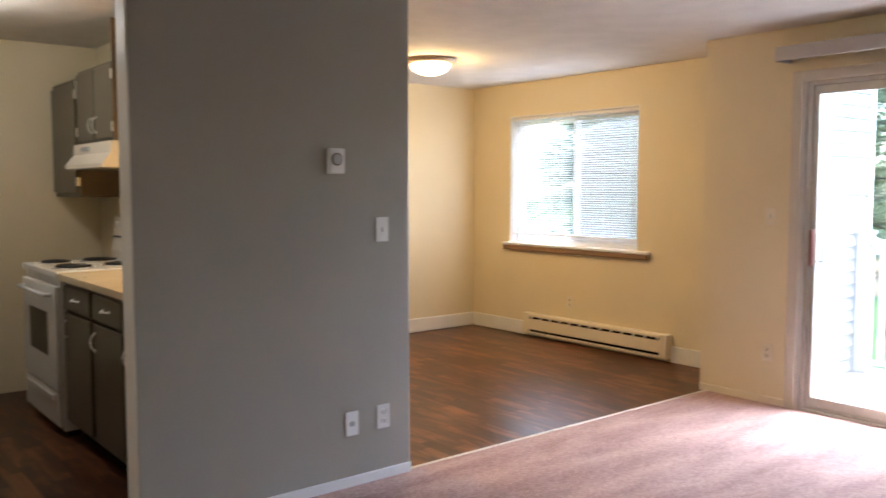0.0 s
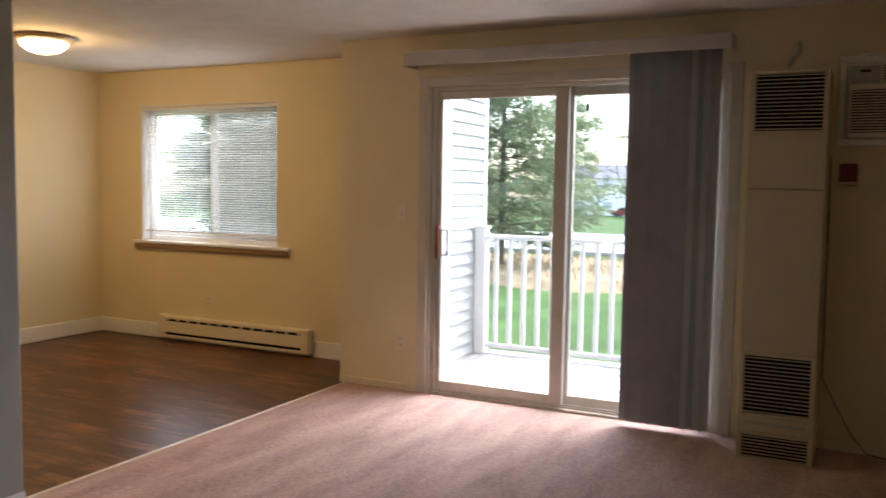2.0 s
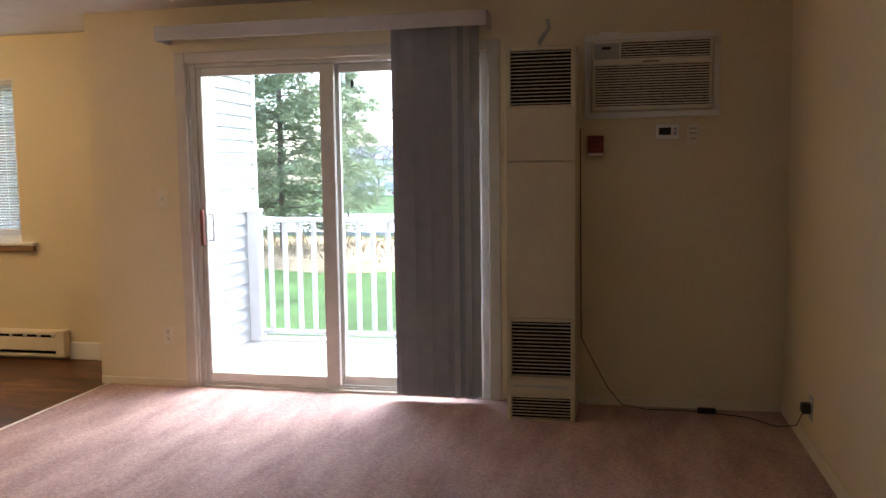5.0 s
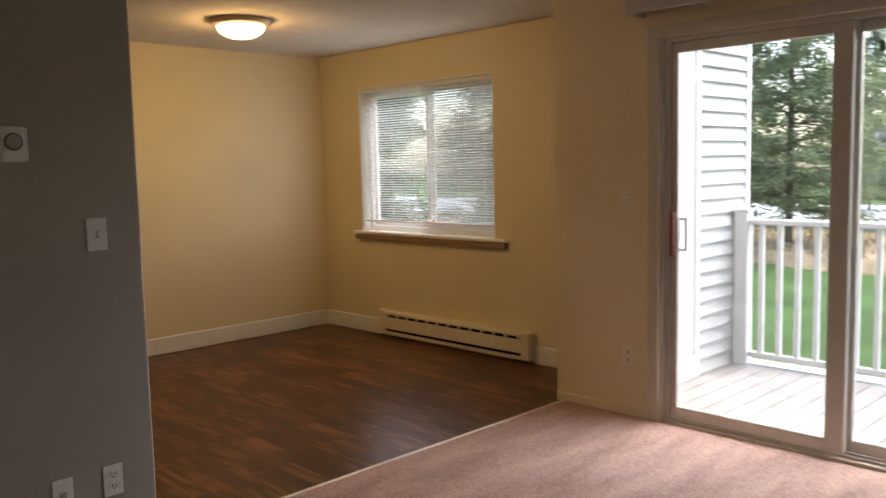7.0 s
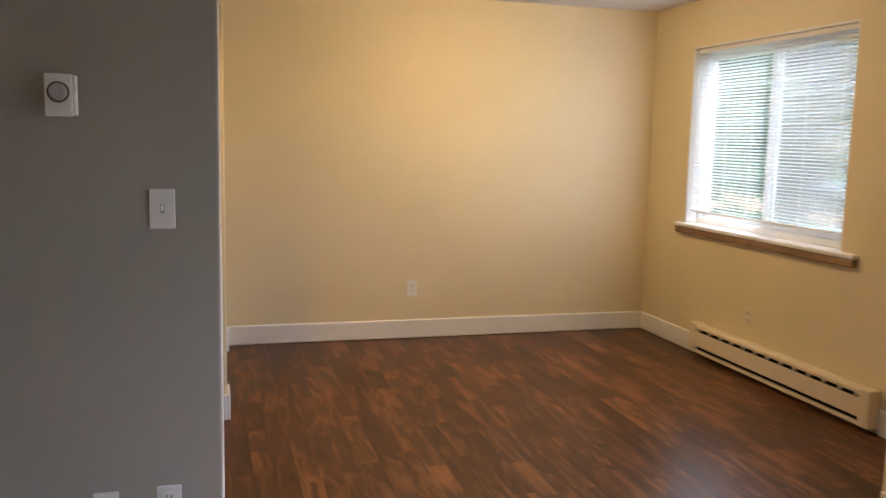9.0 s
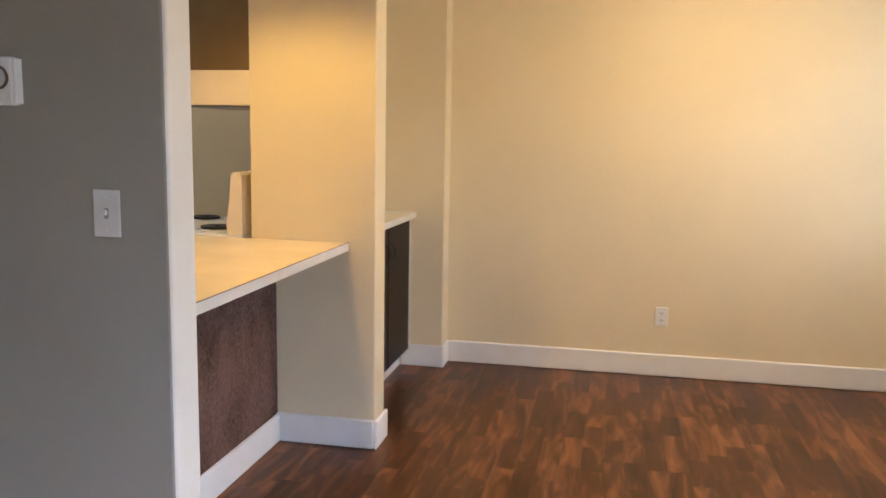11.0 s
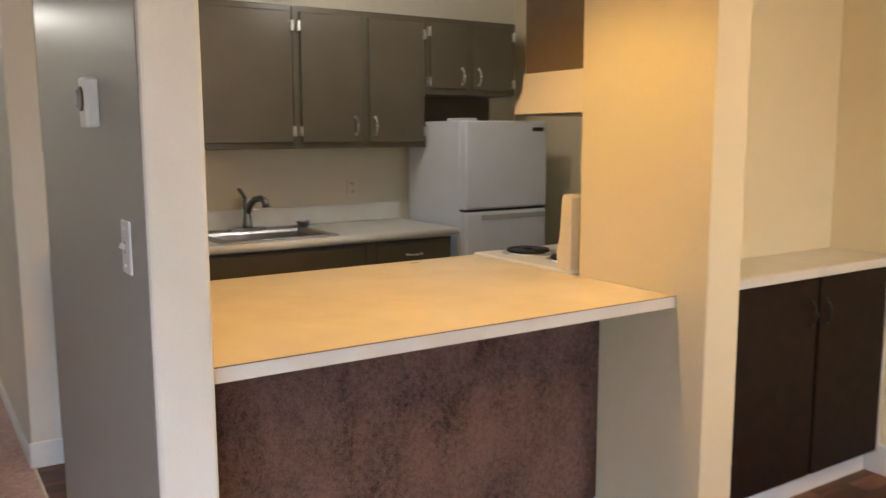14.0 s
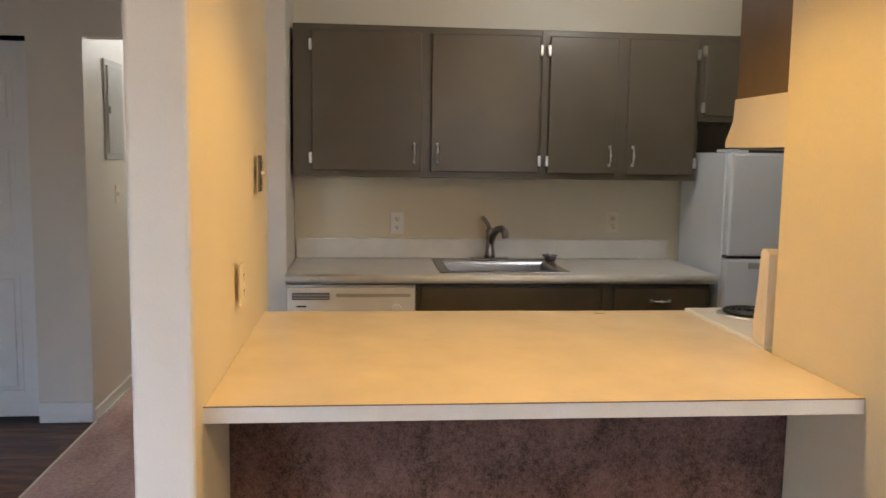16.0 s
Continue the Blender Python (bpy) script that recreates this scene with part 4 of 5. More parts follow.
def base_unit(y0, y1, front, back, drawers, doors, label):
    """A base cabinet; front and back are its x places."""
    sgn = 1 if front > back else -1
    cab = thing("base_cabinet", (back, (y0 + y1) / 2, 0.0), label, "cabinet", group="kitchen base cabinets")
    f, w = front - back, (y1 - y0) / 2
    xs = sorted((0.0, f - 0.02 * sgn))
    part("body", boxes((xs[0], xs[1], -w + 0.001, w - 0.001, 0.10, 0.893)), TAUPE, cab)
    xk = sorted((0.0, f - 0.09 * sgn))
    part("toe_kick", boxes((xk[0], xk[1], -w + 0.001, w - 0.001, 0.0, 0.10)), SHADEBLACK, cab)
    xd = sorted((f - 0.019 * sgn, f))
    for a, b, handle in drawers:
        a, b = a - (y0 + y1) / 2, b - (y0 + y1) / 2
        d = part("drawer_front", boxes((xd[0], xd[1], a, b, 0.745, 0.875), bevel=0.005, segments=2), TAUPE, cab)
        if handle:
            pull(d, (f, (a + b) / 2 - 0.045, 0.81), (f, (a + b) / 2 + 0.045, 0.81), (0.024 * sgn, 0, 0))
    for a, b, side in doors:
        a, b = a - (y0 + y1) / 2, b - (y0 + y1) / 2
        d = part("door", boxes((xd[0], xd[1], a, b, 0.125, 0.725), bevel=0.005, segments=2), TAUPE, cab)
        hy = b - 0.035 if side > 0 else a + 0.035
        pull(d, (f, hy, 0.59), (f, hy, 0.68), (0.024 * sgn, 0, 0))
    return cab


base_unit(4.10, 4.985, 0.395, -0.2, ((4.12, 4.96, False),), ((4.12, 4.53, 1), (4.55, 4.96, -1)), "taupe sink base cabinet with a false drawer front")
base_unit(4.987, 5.515, 0.395, -0.2, ((5.04, 5.495, True),), ((5.04, 5.495, -1),), "taupe base cabinet with one drawer beside the refrigerator")
for a, b in ((3.515, 4.0), (4.002, 4.49), (4.492, 5.005)):
    base_unit(a, b, 1.32, 1.985, ((a + 0.025, b - 0.025, True),), ((a + 0.025, b - 0.025, 1),), "taupe base cabinet under the bar top")

dish = thing("dishwasher", (-0.15, 3.80, 0.0), "white built-in dishwasher under the counter", "dishwasher")
part("body", boxes((0.0, 0.535, -0.295, 0.295, 0.10, 0.885)), ENAMEL, dish)
part("door", boxes((0.536, 0.565, -0.292, 0.292, 0.12, 0.72), bevel=0.006), ENAMEL, dish)
ctrl = part("control_panel", boxes((0.536, 0.572, -0.292, 0.292, 0.725, 0.878), bevel=0.008, segments=2), ENAMEL, dish)
for i in range(5):
    part("vent_slot", boxes((0.572, 0.5735, -0.27, -0.10, 0.822 + 0.007 * i, 0.826 + 0.007 * i)), BLACK, ctrl)
part("grip_recess", boxes((0.572, 0.574, -0.07, 0.27, 0.835, 0.85), bevel=0.0006), GREYPLASTIC, ctrl)
part("knob", lathe(bmesh.new(), ((0.028, 0.0), (0.026, 0.016), (0.0005, 0.018)), sides=24, m=Matrix.Translation((0.571, 0.205, 0.775)) @ Matrix.Rotation(radians(90), 4, "Y")), ENAMEL, ctrl, smooth=False)
part("latch", boxes((0.571, 0.58, 0.03, 0.08, 0.755, 0.765), bevel=0.002), GREYPLASTIC, ctrl)
part("badge", boxes((0.5715, 0.5735, -0.25, -0.205, 0.787, 0.795)), BLACK, ctrl, "small dark maker badge")
part("toe_panel", boxes((0.45, 0.46, -0.292, 0.292, 0.0, 0.10)), BLACK, dish)

sink_counter = thing("kitchen_counter", (-0.2, 4.51, 0.897), "pale laminate kitchen counter with a low backsplash", "countertop")
part("slab", boxes((0.0, 0.09, -1.01, 1.02, 0, 0.042), (0.09, 0.56, -1.01, -0.29, 0, 0.042), (0.09, 0.56, 0.31, 1.02, 0, 0.042), (0.56, 0.622, -1.01, 1.02, 0, 0.042)), COUNTERW, sink_counter)
part("rounded_edge", tube(bmesh.new(), ((0.622, -1.01, 0.021), (0.622, 1.02, 0.021)), 0.021, sides=16), COUNTERW, sink_counter, smooth=True)
part("backsplash", boxes((0.0, 0.02, -1.01, 1.0, 0.043, 0.148), bevel=0.004), COUNTERW, sink_counter)

sink = thing("kitchen_sink", (0.13, 4.52, 0.939), "brushed stainless single-bowl drop-in sink", "sink")
part("rim", boxes((-0.26, 0.25, -0.31, -0.26, 0, 0.006), (-0.26, 0.25, 0.26, 0.31, 0, 0.006), (0.20, 0.25, -0.26, 0.26, 0, 0.006), (-0.26, -0.16, -0.26, 0.26, 0, 0.006), bevel=0.002), STEEL, sink)
bowl = bmesh.new()
loops = []
for inset, z in ((0.0, 0.003), (0.008, -0.01), (0.02, -0.15), (0.05, -0.17)):
    loops.append([bowl.verts.new(v) for v in ((-0.16 + inset, -0.26 + inset, z), (0.20 - inset, -0.26 + inset, z), (0.20 - inset, 0.26 - inset, z), (-0.16 + inset, 0.26 - inset, z))])
for a, b in zip(loops, loops[1:]):
    for k in range(4):
        bowl.faces.new((a[k], a[(k + 1) % 4], b[(k + 1) % 4], b[k]))
bowl.faces.new(loops[-1])
part("bowl", bowl, STEEL, sink)
part("drain", lathe(bmesh.new(), ((0.0005, 0.0), (0.04, 0.0), (0.042, 0.004), (0.02, 0.002), (0.0005, 0.002)), (0.02, 0, -0.17), 24), CHROME, sink)
faucet = thing("kitchen_faucet", (-0.07, 4.51, 0.945), "brushed nickel pull-out kitchen faucet behind the sink", "faucet")
part("base_plate", boxes((-0.03, 0.03, -0.10, 0.10, 0, 0.012), bevel=0.005, segments=2), STEEL, faucet)
part("column", lathe(bmesh.new(), ((0.03, 0.0), (0.026, 0.02), (0.02, 0.07), (0.021, 0.11), (0.024, 0.14), (0.016, 0.155), (0.0005, 0.16)), (0, 0, 0.012), 20), STEEL, faucet, smooth=True)
part("spout", tube(bmesh.new(), ((0.0, 0.0, 0.085), (0.02, 0.012, 0.135), (0.05, 0.028, 0.165), (0.085, 0.046, 0.172), (0.112, 0.058, 0.158), (0.12, 0.062, 0.128)), 0.018, 14), STEEL, faucet, smooth=True)
part("lever", tube(bmesh.new(), ((0, 0, 0.155), (-0.006, -0.012, 0.185), (-0.004, -0.03, 0.212), (0.006, -0.042, 0.222)), 0.011, 10), STEEL, faucet, smooth=True)
strainer = thing("sink_strainer", (-0.07, 4.83, 0.945), "metal sink strainer basket resting on the rim", "strainer")
part("basket", lathe(bmesh.new(), ((0.0005, 0.0), (0.025, 0.0), (0.034, 0.022), (0.042, 0.026), (0.040, 0.029), (0.0005, 0.026)), sides=24), STEEL, strainer, smooth=True)
part("post", rod(bmesh.new(), (0, 0, 0.02), (0, 0, 0.045), 0.006), CHROME, strainer)

# ---- refrigerator ----
fridge = thing("refrigerator", (-0.15, 5.84, 0.0), "white top-freezer refrigerator with a dark badge", "refrigerator")
part("case", boxes((0.0, 0.545, -0.285, 0.285, 0.03, 1.52), bevel=0.006, segments=2), FRIDGE, fridge)
fd = part("freezer_door", boxes((0.55, 0.615, -0.285, 0.285, 1.035, 1.52), bevel=0.014, segments=3), FRIDGE, fridge)
ld = part("lower_door", boxes((0.55, 0.615, -0.285, 0.285, 0.06, 1.02), bevel=0.014, segments=3), FRIDGE, fridge)
# Flat grey plate gives the shade of the grip's recess by colour.
part("grip", boxes((0.6155, 0.619, -0.18, 0.27, 0.975, 1.003), bevel=0.001), GREYPLASTIC, ld, "door grip, recess shade painted as a grey plate")
part("gasket", boxes((0.546, 0.600, -0.28, 0.28, 1.021, 1.034)), BLACK, fridge)
part("badge", boxes((0.614, 0.617, 0.175, 0.255, 1.462, 1.484), bevel=0.001), BLACK, fd, "small dark maker badge")
part("hinge_cover", boxes((0.42, 0.60, -0.28, -0.20, 1.521, 1.535), bevel=0.003), FRIDGE, fridge)
for x in (0.06, 0.5):
    for y in (-0.25, 0.25):
        part("foot", rod(bmesh.new(), (x, y, 0), (x, y, 0.031), 0.02), BLACK, fridge)

# ---- range ----
stove = thing("electric_range", (1.225, 5.405, 0.0), "white electric coil range with a rear control panel", "stove")
part("body", boxes((0.09, 0.688, -0.378, 0.378, 0.04, 0.905), bevel=0.003), ENAMEL, stove)
part("cooktop", boxes((0.065, 0.688, -0.381, 0.381, 0.906, 0.945), bevel=0.008, segments=2), ENAMEL, stove)
oven = part("oven_door", boxes((0.06, 0.089, -0.372, 0.372, 0.27, 0.86), bevel=0.006), ENAMEL, stove)
part("oven_window", boxes((0.0585, 0.061, -0.2, 0.2, 0.45, 0.70), bevel=0.001), BLACK, oven, "dark oven window")
part("oven_handle", tube(bmesh.new(), ((0.059, -0.31, 0.81), (0.025, -0.30, 0.81), (0.02, 0.0, 0.81), (0.025, 0.30, 0.81), (0.059, 0.31, 0.81)), 0.012), ENAMEL, oven, smooth=True)
part("drawer", boxes((0.063, 0.089, -0.372, 0.372, 0.07, 0.262), bevel=0.005), ENAMEL, stove)
part("drawer_lip", boxes((0.053, 0.063, -0.30, 0.30, 0.21, 0.24), bevel=0.003), ENAMEL, stove)
part("feet", boxes((0.12, 0.18, -0.34, -0.28, 0, 0.04), (0.12, 0.18, 0.28, 0.34, 0, 0.04), (0.5, 0.56, -0.34, -0.28, 0, 0.04), (0.5, 0.56, 0.28, 0.34, 0, 0.04)), BLACK, stove)
guard = part("backguard", prism(bmesh.new(), ((0.615, 0.945), (0.686, 0.945), (0.686, 1.215), (0.674, 1.228), (0.646, 1.228), (0.636, 1.215), (0.626, 1.10), (0.609, 1.00)), "y", -0.381, 0.381), ALMOND, stove)
part("control_strip", boxes((0.615, 0.626, -0.36, 0.36, 1.085, 1.095)), BLACK, guard)
for y in (-0.3, -0.2, 0.0, 0.2, 0.3):
    part("knob", lathe(bmesh.new(), ((0.024, 0.0), (0.021, 0.018), (0.0005, 0.02)), sides=18, m=Matrix.Translation((0.633, y, 1.165)) @ Matrix.Rotation(radians(-90), 4, "Y")), ENAMEL, guard)
for x, y, r in ((0.21, -0.19, 0.105), (0.21, 0.19, 0.085), (0.47, -0.19, 0.085), (0.47, 0.19, 0.105)):
    burner = part("drip_pan", lathe(bmesh.new(), ((0.0005, 0.9455), (r * 0.9, 0.9455), (r, 0.952), (r * 1.12, 0.950), (r * 1.14, 0.946)), (x, y, 0), 32), CHROME, stove, smooth=True)
    turns, spiral = 4, []
    for i in range(64):
        u = i / 63
        spiral.append((x + r * (0.2 + 0.75 * u) * math.cos(u * turns * 6.2832), y + r * (0.2 + 0.75 * u) * math.sin(u * turns * 6.2832), 0.957))
    part("coil", tube(bmesh.new(), spiral, 0.0065, 6), COIL, burner, smooth=True)

hood = thing("range_hood", (1.955, 5.40, 1.525), "almond range hood above the stove", "range hood")
part("shell", prism(bmesh.new(), ((0.0, 0.0), (-0.395, 0.0), (-0.395, 0.022), (-0.345, 0.085), (-0.338, 0.152), (0.0, 0.152)), "y", -0.37, 0.38), ALMOND, hood)
part("badge", boxes((-0.349, -0.33, 0.05, 0.2, 0.105, 0.13)), GREYPLASTIC, hood)
part("filter", boxes((-0.40, -0.05, -0.32, 0.33, -0.006, -0.001)), STEEL, hood)
hood_cab = thing("wall_cabinet", (1.955, 5.40, 1.678), "taupe cabinet over the range hood with a brown side", "cabinet")
part("body", boxes((-0.30, 0.0, -0.36, 0.38, 0.0, 0.46)), TAUPE, hood_cab)
part("side_panel", boxes((-0.325, 0.0, -0.37, -0.361, 0.0, 0.69)), BROWNSIDE, hood_cab, "plain brown end panel")
for a, b, side in ((-0.34, 0.0, 1), (0.02, 0.36, -1)):
    d = part("door", boxes((-0.32, -0.301, a, b, 0.02, 0.44), bevel=0.004), TAUPE, hood_cab)
    hy = b - 0.03 if side > 0 else a + 0.03
    pull(d, (-0.32, hy, 0.06), (-0.32, hy, 0.15), (-0.024, 0, 0))
    for z in (0.08, 0.38):
        part("hinge", boxes((-0.325, -0.30, (a if side > 0 else b) - 0.011, (a if side > 0 else b) + 0.011, z - 0.028, z + 0.028), bevel=0.002), CHROME, d)

far_cab = thing("wall_cabinet", (1.955, 6.09, 1.345), "taupe wall cabinet past the range hood", "cabinet")
part("body", boxes((-0.30, 0.0, -0.295, 0.29, 0.0, 0.76)), TAUPE, far_cab)
part("side_panel", boxes((-0.30, 0.0, -0.304, -0.296, 0.0, 0.76)), BROWNSIDE, far_cab, "plain brown end panel")
far_door = part("door", boxes((-0.32, -0.301, -0.275, 0.27, 0.03, 0.73), bevel=0.004), TAUPE, far_cab)
for z in (0.1, 0.66):
    part("hinge", boxes((-0.325, -0.30, -0.296, -0.277, z - 0.028, z + 0.028), bevel=0.002), CHROME, far_door)

# ---- nook cabinet ----
nook = thing("nook_cabinet", (2.07, 5.79, 0.0), "espresso two-door cabinet set into the nook", "cabinet")
part("body", boxes((0.0, 0.262, -0.606, 0.606, 0.10, 0.910)), ESPRESSO, nook)
part("toe_board", boxes((0.0, 0.225, -0.606, 0.606, 0.0, 0.10)), TRIM, nook, "white painted toe board")
part("side_strip", boxes((0.262, 0.285, 0.585, 0.608, 0.10, 0.910)), PALE, nook)
for a, b, side in ((-0.595, 0.10, 1), (0.115, 0.58, -1)):
    d = part("door", boxes((0.263, 0.284, a, b, 0.108, 0.902), bevel=0.004), ESPRESSO, nook)
    hy = b - 0.04 if side > 0 else a + 0.04
    pull(d, (0.284, hy, 0.72), (0.284, hy, 0.81), (0.024, 0, 0), BLACK, "small black bow handle")
nook_top = thing("nook_counter", (2.07, 5.79, 0.912), "cream laminate top on the nook cabinet", "countertop")
part("slab", boxes((0.0, 0.318, -0.607, 0.607, 0, 0.036), bevel=0.003), COUNTERW, nook_top)

# ---- balcony ----
BZ = -0.10
structure("balcony_floor", boxes((DW + 0.15, 7.14, -1.6, 3.30, BZ - 0.2, BZ - 0.024)), DECK, "balcony deck frame", "balcony")
deck = thing("balcony_deck", (DW + 0.152, 0.0, BZ - 0.02), "weathered pale deck boards laid straight out", "deck")
board_mesh = mesh_of("board", boxes((0.0, 1.985, 0.0, 0.137, 0.0, 0.022), bevel=0.003), DECK)
for i in range(34):
    b = new("board", board_mesh)
    b.parent, b.location = deck, (0, -1.55 + i * 0.1425, 0)

side = thing("siding_wall", (6.5, 3.30, BZ), "white lap siding on the balcony side wall", "siding")
part("sheathing", boxes((0, 0.73, 0.02, 0.14, -2.6, 2.9)), SIDING, side)
lap_mesh = bmesh.new()
prism(lap_mesh, ((0.0, 0.0), (-0.032, 0.0), (-0.032, 0.012), (-0.004, 0.108)), "x", 0, 0.70)
for v in lap_mesh.verts:
    v.co.y += 0.02
lap_mesh = mesh_of("lap", lap_mesh, SIDING)
for i in range(28):
    b = new("lap", lap_mesh)
    b.parent, b.location = side, (0, 0, i * 0.1035)
part("corner_post", boxes((0.70, 0.76, -0.012, 0.14, -2.6, 2.9), bevel=0.004), VINYLWHITE, side)
part("inner_post", boxes((-0.05, 0.0, -0.012, 0.14, 0, 2.9), bevel=0.004), VINYLWHITE, side)
closet = thing("storage_door", (5.40, 3.31, BZ), "plain white balcony storage door", "door")
part("leaf", boxes((0, 1.05, 0.0, 0.05, 0.16, 2.9)), VINYLWHITE, closet)
part("step", boxes((0, 1.05, -0.05, 0.05, 0.0, 0.158), bevel=0.01), VINYLWHITE, closet)
structure("wall_outside_jog", boxes((DW + 0.15, 5.40, 3.30, 3.309, BZ, 2.9)), SIDING, "white outside wall beside the door", "wall")

rail = thing("balcony_railing", (7.03, 0.0, BZ), "white painted balcony railing with square balusters", "railing")
for y in (3.225, 0.9, -1.45):
    p = part("post", boxes((-0.05, 0.05, y - 0.05, y + 0.05, 0.0, 1.13), bevel=0.004), RAILWHITE, rail)
    part("cap", boxes((-0.06, 0.06, y - 0.06, y + 0.06, 1.131, 1.16), bevel=0.008), RAILWHITE, p)
for a, b in ((0.95, 3.175), (-1.40, 0.85)):
    part("top_rail", boxes((-0.045, 0.045, a, b, 1.045, 1.085), bevel=0.008), RAILWHITE, rail)
    part("bottom_rail", boxes((-0.02, 0.02, a, b, 0.06, 0.10), bevel=0.004), RAILWHITE, rail)
    part("kick_board", boxes((-0.015, 0.015, a, b, -0.03, 0.01)), RAILWHITE, rail)
baluster_mesh = mesh_of("baluster", boxes((-0.017, 0.017, -0.017, 0.017, 0.10, 1.045)), RAILWHITE)
for i in range(34):
    y = 3.085 - i * 0.133
    if abs(y - 0.9) > 0.08 and y > -1.37:
        b = new("baluster", baluster_mesh)
        b.parent, b.location = rail, (0, y, 0)

# ---- grounds ----
GZ = -2.6


def hill(x, y):
    return GZ + 0.25 * noise.noise((x * 0.05, y * 0.05, 0)) if x > 12 else GZ


bm = bmesh.new()
bmesh.ops.create_grid(bm, x_segments=60, y_segments=60, size=1.0)
for v in bm.verts:
    x, y = 190 * v.co.x * (0.2 + 0.8 * abs(v.co.x)) + 60, 190 * v.co.y * (0.2 + 0.8 * abs(v.co.y)) + 20
    v.co = (x, y, hill(x, y))
structure("ground", bm, GRASS, "mown green lawn round the building", "lawn")
BRUSH = surf("dry_brush", (0.29, 0.22, 0.13), 0.9, var=0.4, scale=1.5, fine=0.3, bscale=12, spec=0.1)
ASPHALT = surf("wet_pale_road", (0.36, 0.36, 0.36), 0.5, var=0.15, scale=0.8)
CONIFER = surf("conifer_needles", (0.15, 0.185, 0.105), 0.8, var=0.5, scale=1.2, fine=0.35, bscale=14, spec=0.2)
leaf_light = CONIFER.node_tree.nodes.new("ShaderNodeBsdfTranslucent")
leaf_light.inputs[0].default_value = (0.27, 0.32, 0.19, 1)
leaf_mix = CONIFER.node_tree.nodes.new("ShaderNodeMixShader")
leaf_mix.inputs[0].default_value = 0.5
CONIFER.node_tree.links.new(CONIFER.node_tree.nodes["Principled BSDF"].outputs[0], leaf_mix.inputs[1])
CONIFER.node_tree.links.new(leaf_light.outputs[0], leaf_mix.inputs[2])
CONIFER.node_tree.links.new(leaf_mix.outputs[0], CONIFER.node_tree.nodes["Material Output"].inputs[0])
BARK = surf("grey_brown_bark", (0.13, 0.10, 0.075), 0.9, var=0.3, scale=6, bump=0.6, bscale=14)
TWIG = surf("bare_twigs", (0.16, 0.13, 0.12), 0.9, var=0.3, scale=2)
HOUSEWALL = surf("white_house_siding", (0.84, 0.77, 0.70), 0.6, var=0.04, scale=0.6)
ROOF = surf("grey_shingle_roof", (0.12, 0.12, 0.13), 0.8, var=0.15, scale=1.5)

bm = bmesh.new()
bmesh.ops.create_grid(bm, x_segments=24, y_segments=60, size=1.0)
for v in bm.verts:
    edge = min(1.0, 6 * (1 - abs(v.co.x)), 6 * (1 - abs(v.co.y)))
    x, y = 38.5 + 6.5 * v.co.x + 1.2 * noise.noise((v.co.y * 9, 3.0, 0)), 22.5 + 40 * v.co.y
    v.co = (x, y, GZ - 0.3 + 0.6 * edge + 0.12 * noise.noise((x * 0.9, y * 0.9, 4)))
structure("dry_bank", bm, BRUSH, "bank of dry tan brush at the lawn's edge", "bank")
bm = bmesh.new()
rng = random.Random(5)
for i in range(5200):
    x, y = rng.uniform(32.6, 44.2), rng.uniform(-14.8, 59.8)
    z = GZ + 0.28
    h, w = rng.uniform(0.12, 0.4) + max(0.0, rng.gauss(0, 0.25)), rng.uniform(0.02, 0.06)
    a = rng.uniform(0, 6.28)
    lean = Vector((rng.gauss(0, 0.4) * h, rng.gauss(0, 0.4) * h, h))
    s = Vector((math.cos(a) * w, math.sin(a) * w, 0))
    p = Vector((x, y, z - 0.05))
    bm.faces.new([bm.verts.new(q) for q in (p - s, p + s, p + lean + s * 0.1, p + lean - s * 0.1)])
tagged(new("brush", mesh_of("brush", bm, BRUSH)), "dry tan brush at the lawn's edge", "brush", kind="stuff")
structure("road", boxes((48, 68, -60, 90, GZ - 0.2, GZ + 0.32)), ASPHALT, "pale wet road beyond the brush", "road")


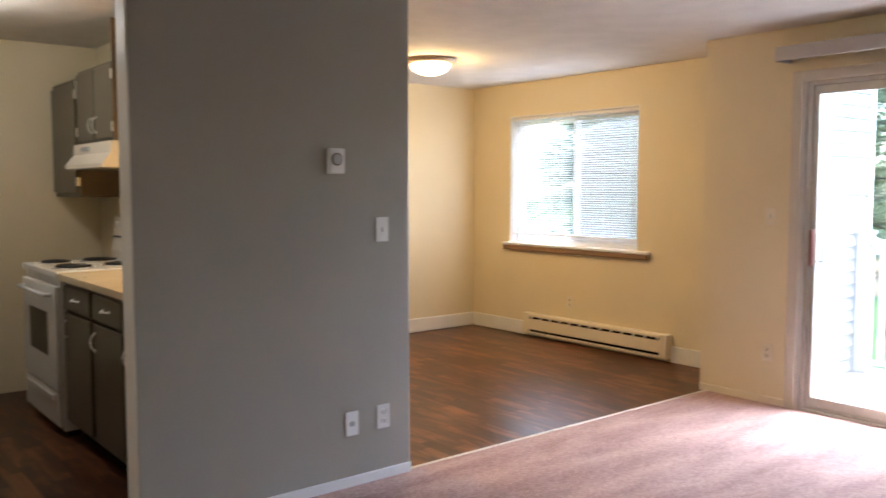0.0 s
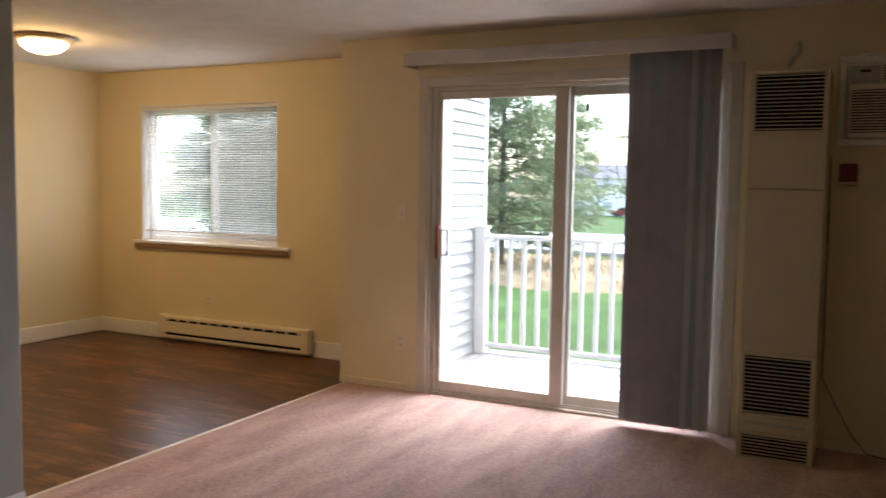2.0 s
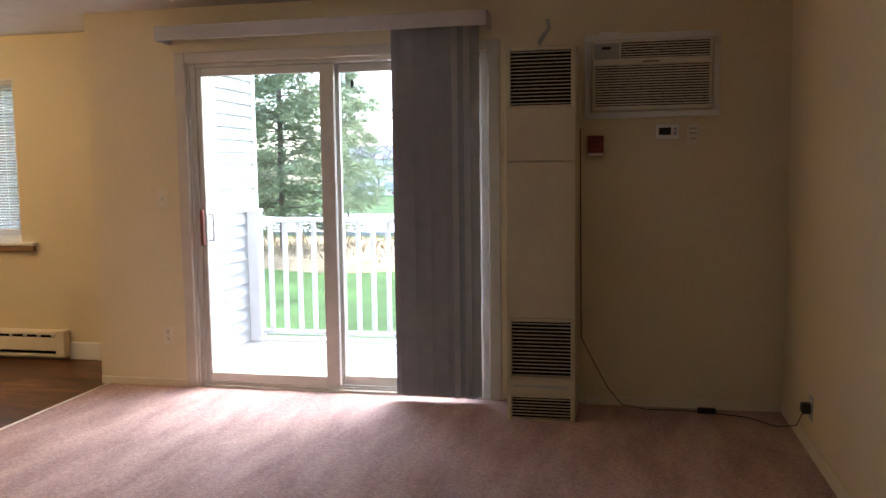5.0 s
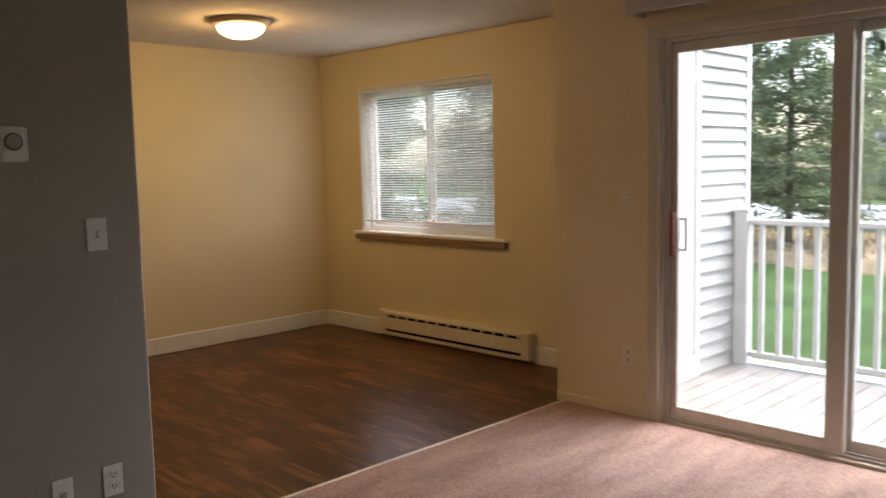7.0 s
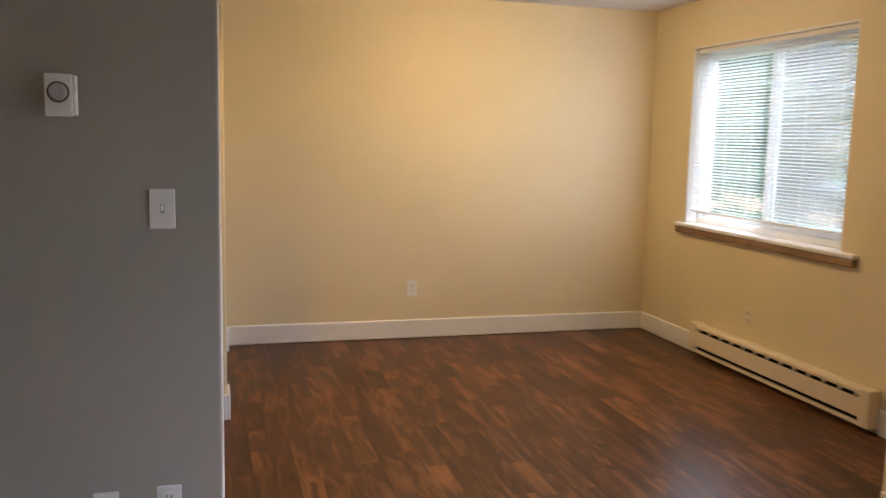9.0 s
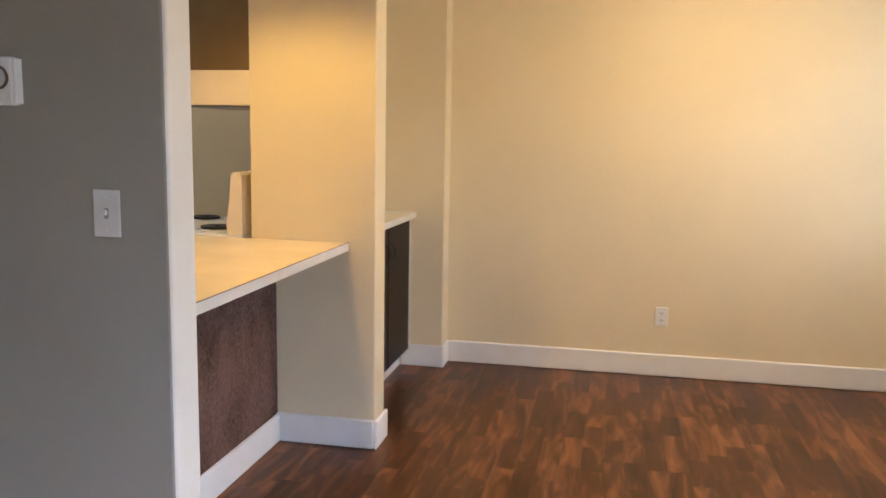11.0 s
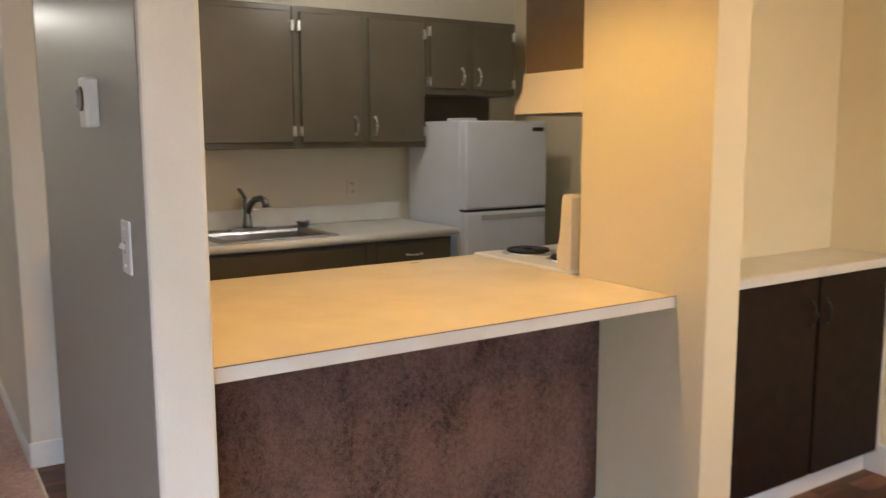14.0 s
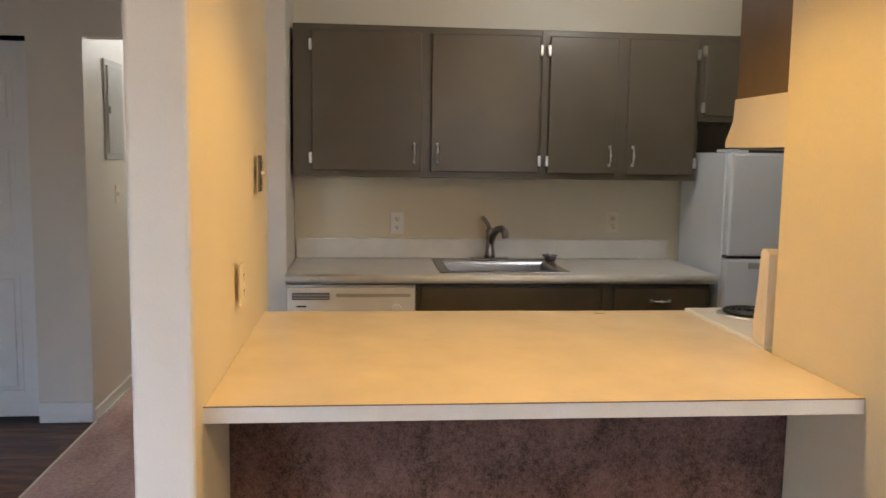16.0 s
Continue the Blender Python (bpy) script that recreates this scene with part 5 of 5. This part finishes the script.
def conifer(place, height, reach, seed):
    """A conifer: trunk, drooping limbs of uneven reach, and sprays of needles gathered in clumps along them."""
    rnd = random.Random(seed)
    tree = thing("conifer_tree", place, "tall green conifer with drooping feathery branches", "tree", group="conifers")
    part("trunk", rod(bmesh.new(), (0, 0, -0.3), (0, 0, height), 0.008 * height, 0.02, 10), BARK, tree)
    limbs = bmesh.new()
    verts, faces = [], []
    levels = int(height * 2.2)
    for i in range(levels):
        u = i / levels
        z = height * (0.08 + 0.91 * u)
        for k in range(6):
            if rnd.random() < 0.22:
                continue
            a = rnd.uniform(0, 6.2832)
            bulge = 0.75 + 0.55 * noise.noise((math.cos(a) * 1.3 + seed * 7, math.sin(a) * 1.3, z * 0.28))
            length = reach * (1 - u) ** 0.42 * bulge * rnd.uniform(0.6, 1.15) + 0.2
            tip = Vector((math.cos(a) * length, math.sin(a) * length, z + length * rnd.uniform(-0.35, 0.3)))
            rod(limbs, (0, 0, z), tip, 0.03 * (1.1 - u), 0.006, 4)
            for c in range(6 + int(6 * length / reach)):
                core = Vector((0, 0, z + rnd.uniform(-0.15, 0.25))).lerp(tip, rnd.uniform(0.08, 1.05) ** 0.75) + Vector((rnd.gauss(0, 0.2), rnd.gauss(0, 0.2), rnd.gauss(-0.12, 0.16)))
                for j in range(22):
                    p = core + Vector((rnd.gauss(0, 0.26), rnd.gauss(0, 0.26), rnd.gauss(0, 0.15)))
                    d = Vector((math.cos(a) + rnd.gauss(0, 0.7), math.sin(a) + rnd.gauss(0, 0.7), rnd.uniform(-0.9, 0.25))).normalized() * rnd.uniform(0.14, 0.36)
                    s = d.cross(Vector((rnd.gauss(0, 1), rnd.gauss(0, 1), rnd.gauss(0, 1)))).normalized() * rnd.uniform(0.025, 0.06)
                    n0 = len(verts)
                    verts += [p - d * 0.5, p + s, p + d, p - s]
                    faces.append((n0, n0 + 1, n0 + 2, n0 + 3))
    part("limbs", limbs, BARK, tree)
    me = bpy.data.meshes.new("crown")
    me.from_pydata([tuple(v) for v in verts], [], faces)
    me.materials.append(CONIFER)
    ob = new("crown", me)
    ob.parent = tree
    return tree


big = conifer((38, 15.9, GZ), 22, 6.2, 1)
small = copy_thing(big, pose(62, 20.5, GZ, 0, 0, 70))
small.scale = (0.55, 0.55, 0.62)
second = conifer((30, 24.5, GZ), 16, 4.4, 2)
for x, y, turn, size in ((28, 32.3, 110, 1.0), (46, 23, 300, 1.1), (30, 44, 20, 1.0), (44, 60, 150, 1.2)):
    c = copy_thing(second, pose(x, y, GZ, 0, 0, turn))
    c.scale = (size, size, size)


def bare_tree(place, height, seed):
    rnd = random.Random(seed)
    tree = thing("bare_tree", place, "leafless grey deciduous tree far off", "tree", group="bare trees")
    bm = bmesh.new()

    def grow(p, d, length, r, depth):
        q = p + d * length
        rod(bm, p, q, r, r * 0.65, 5)
        if depth:
            for _ in range(3):
                grow(p.lerp(q, rnd.uniform(0.6, 1.0)), (d + Vector((rnd.gauss(0, 0.45), rnd.gauss(0, 0.45), rnd.gauss(0.1, 0.25)))).normalized(), length * rnd.uniform(0.55, 0.8), r * 0.55, depth - 1)
    grow(Vector((0, 0, -0.3)), Vector((0, 0, 1)), height * 0.35, 0.16, 4)
    part("branches", bm, TWIG, tree)
    return tree


bare = bare_tree((95, 24, GZ), 12, 3)
for x, y, turn in ((100, 29, 50), (105, 20, 120), (110, 34, 210), (92, 33, 280), (115, 26, 20)):
    copy_thing(bare, pose(x, y, GZ, 0, 0, turn))


def house(place, width, depth, storey, label):
    h = thing("house", place, label, "house")
    part("wall", boxes((0, depth, -width / 2, width / 2, -0.3, storey * 2)), HOUSEWALL, h)
    bm = bmesh.new()
    prism(bm, ((-0.6, storey * 2), (depth + 0.6, storey * 2), (depth / 2, storey * 2 + 2.2)), "y", -width / 2 - 0.5, width / 2 + 0.5)
    part("roof", bm, ROOF, h)
    for k in range(4):
        for s in range(2):
            y = -width / 2 + width * (k + 0.5) / 4
            if s == 0 and k == 1:
                part("garage_door", boxes((-0.08, -0.01, y - 1.4, y + 1.4, 0, 2.3)), GREYPLASTIC, h)
                continue
            w = part("window", boxes((-0.08, -0.01, y - 0.8, y + 0.8, s * storey + 0.9, s * storey + 2.2)), HOUSEWALL, h)
            part("pane", boxes((-0.1, -0.081, y - 0.7, y + 0.7, s * storey + 1.0, s * storey + 2.1)), GREYPLASTIC, w)
    return h


house((128, 33, GZ), 20, 10, 2.9, "white two-storey house far beyond the road")


def parked_car(place, turn, tone, label):
    car = thing("parked_car", place, label, "car", turn=turn)
    part("body", prism(bmesh.new(), ((-2.1, 0.35), (2.1, 0.35), (2.1, 0.75), (1.2, 0.9), (0.7, 1.4), (-0.9, 1.42), (-1.6, 0.95), (-2.1, 0.9)), "y", -0.85, 0.85), tone, car)
    for x in (-1.3, 1.3):
        for y in (-0.8, 0.8):
            wheel = part("wheel", rod(bmesh.new(), (x, y - 0.1, 0.32), (x, y + 0.1, 0.32), 0.32, sides=16), BLACK, car)
    part("side_window", boxes((-0.8, 0.6, -0.87, 0.87, 0.98, 1.3)), BLACK, car)
    return car


parked_car((120, 30.5, GZ + 0.05), 80, RED, "small dark red car parked before the house")

# ---- floor planks ----
rng = random.Random(11)
plank_meshes = {}
WIDTH = 0.092


def plank(parent, x, y0, y1, w):
    key = (round(y1 - y0, 2), round(w, 3))
    if key not in plank_meshes:
        plank_meshes[key] = mesh_of("plank", boxes((0, w - 0.0003, 0, key[0] - 0.0003, -0.003, 0.0)), PLANK)
    p = new("plank", plank_meshes[key])
    p.parent, p.location = parent, (x, y0, 0)


x = 2.076
while x < WW - 0.01:
    w = min(WIDTH, WW - x)
    top = NORTH if x > 2.53 else 5.009
    low = 3.41
    y = low - rng.choice((0.0, 0.15, 0.3, 0.45))
    while y < top - 0.01:
        length = rng.choice((0.28, 0.36, 0.45, 0.6))
        a, b = max(y, low), min(y + length, top)
        if b - a > 0.004:
            plank(floor_dining, x, round(a, 2), round(b, 2), w)
        y += length
    x += WIDTH
rest = bmesh.new()
for x0, x1, y0, y1 in ((-0.2, 1.99, 3.38, 6.4), (-0.39, 1.29, SOUTH, 2.39), (2.07, 2.536, 5.18, 6.4)):
    x = x0
    while x < x1 - 0.005:
        y = y0
        w = min(WIDTH, x1 - x)
        while y < y1 - 0.01:
            length = rng.choice((0.28, 0.36, 0.45, 0.6))
            b = min(y + length, y1)
            q = [rest.verts.new(v) for v in ((x, y, 0.001), (x + w - 0.0008, y, 0.001), (x + w - 0.0008, b - 0.0008, 0.001), (x, b - 0.0008, 0.001))]
            rest.faces.new(q)
            y = b
        x += WIDTH
planks = new("plank_floor", mesh_of("plank_floor", rest, PLANK))
tagged(planks, "dark walnut vinyl planks of kitchen and entry", "floor", kind="stuff")
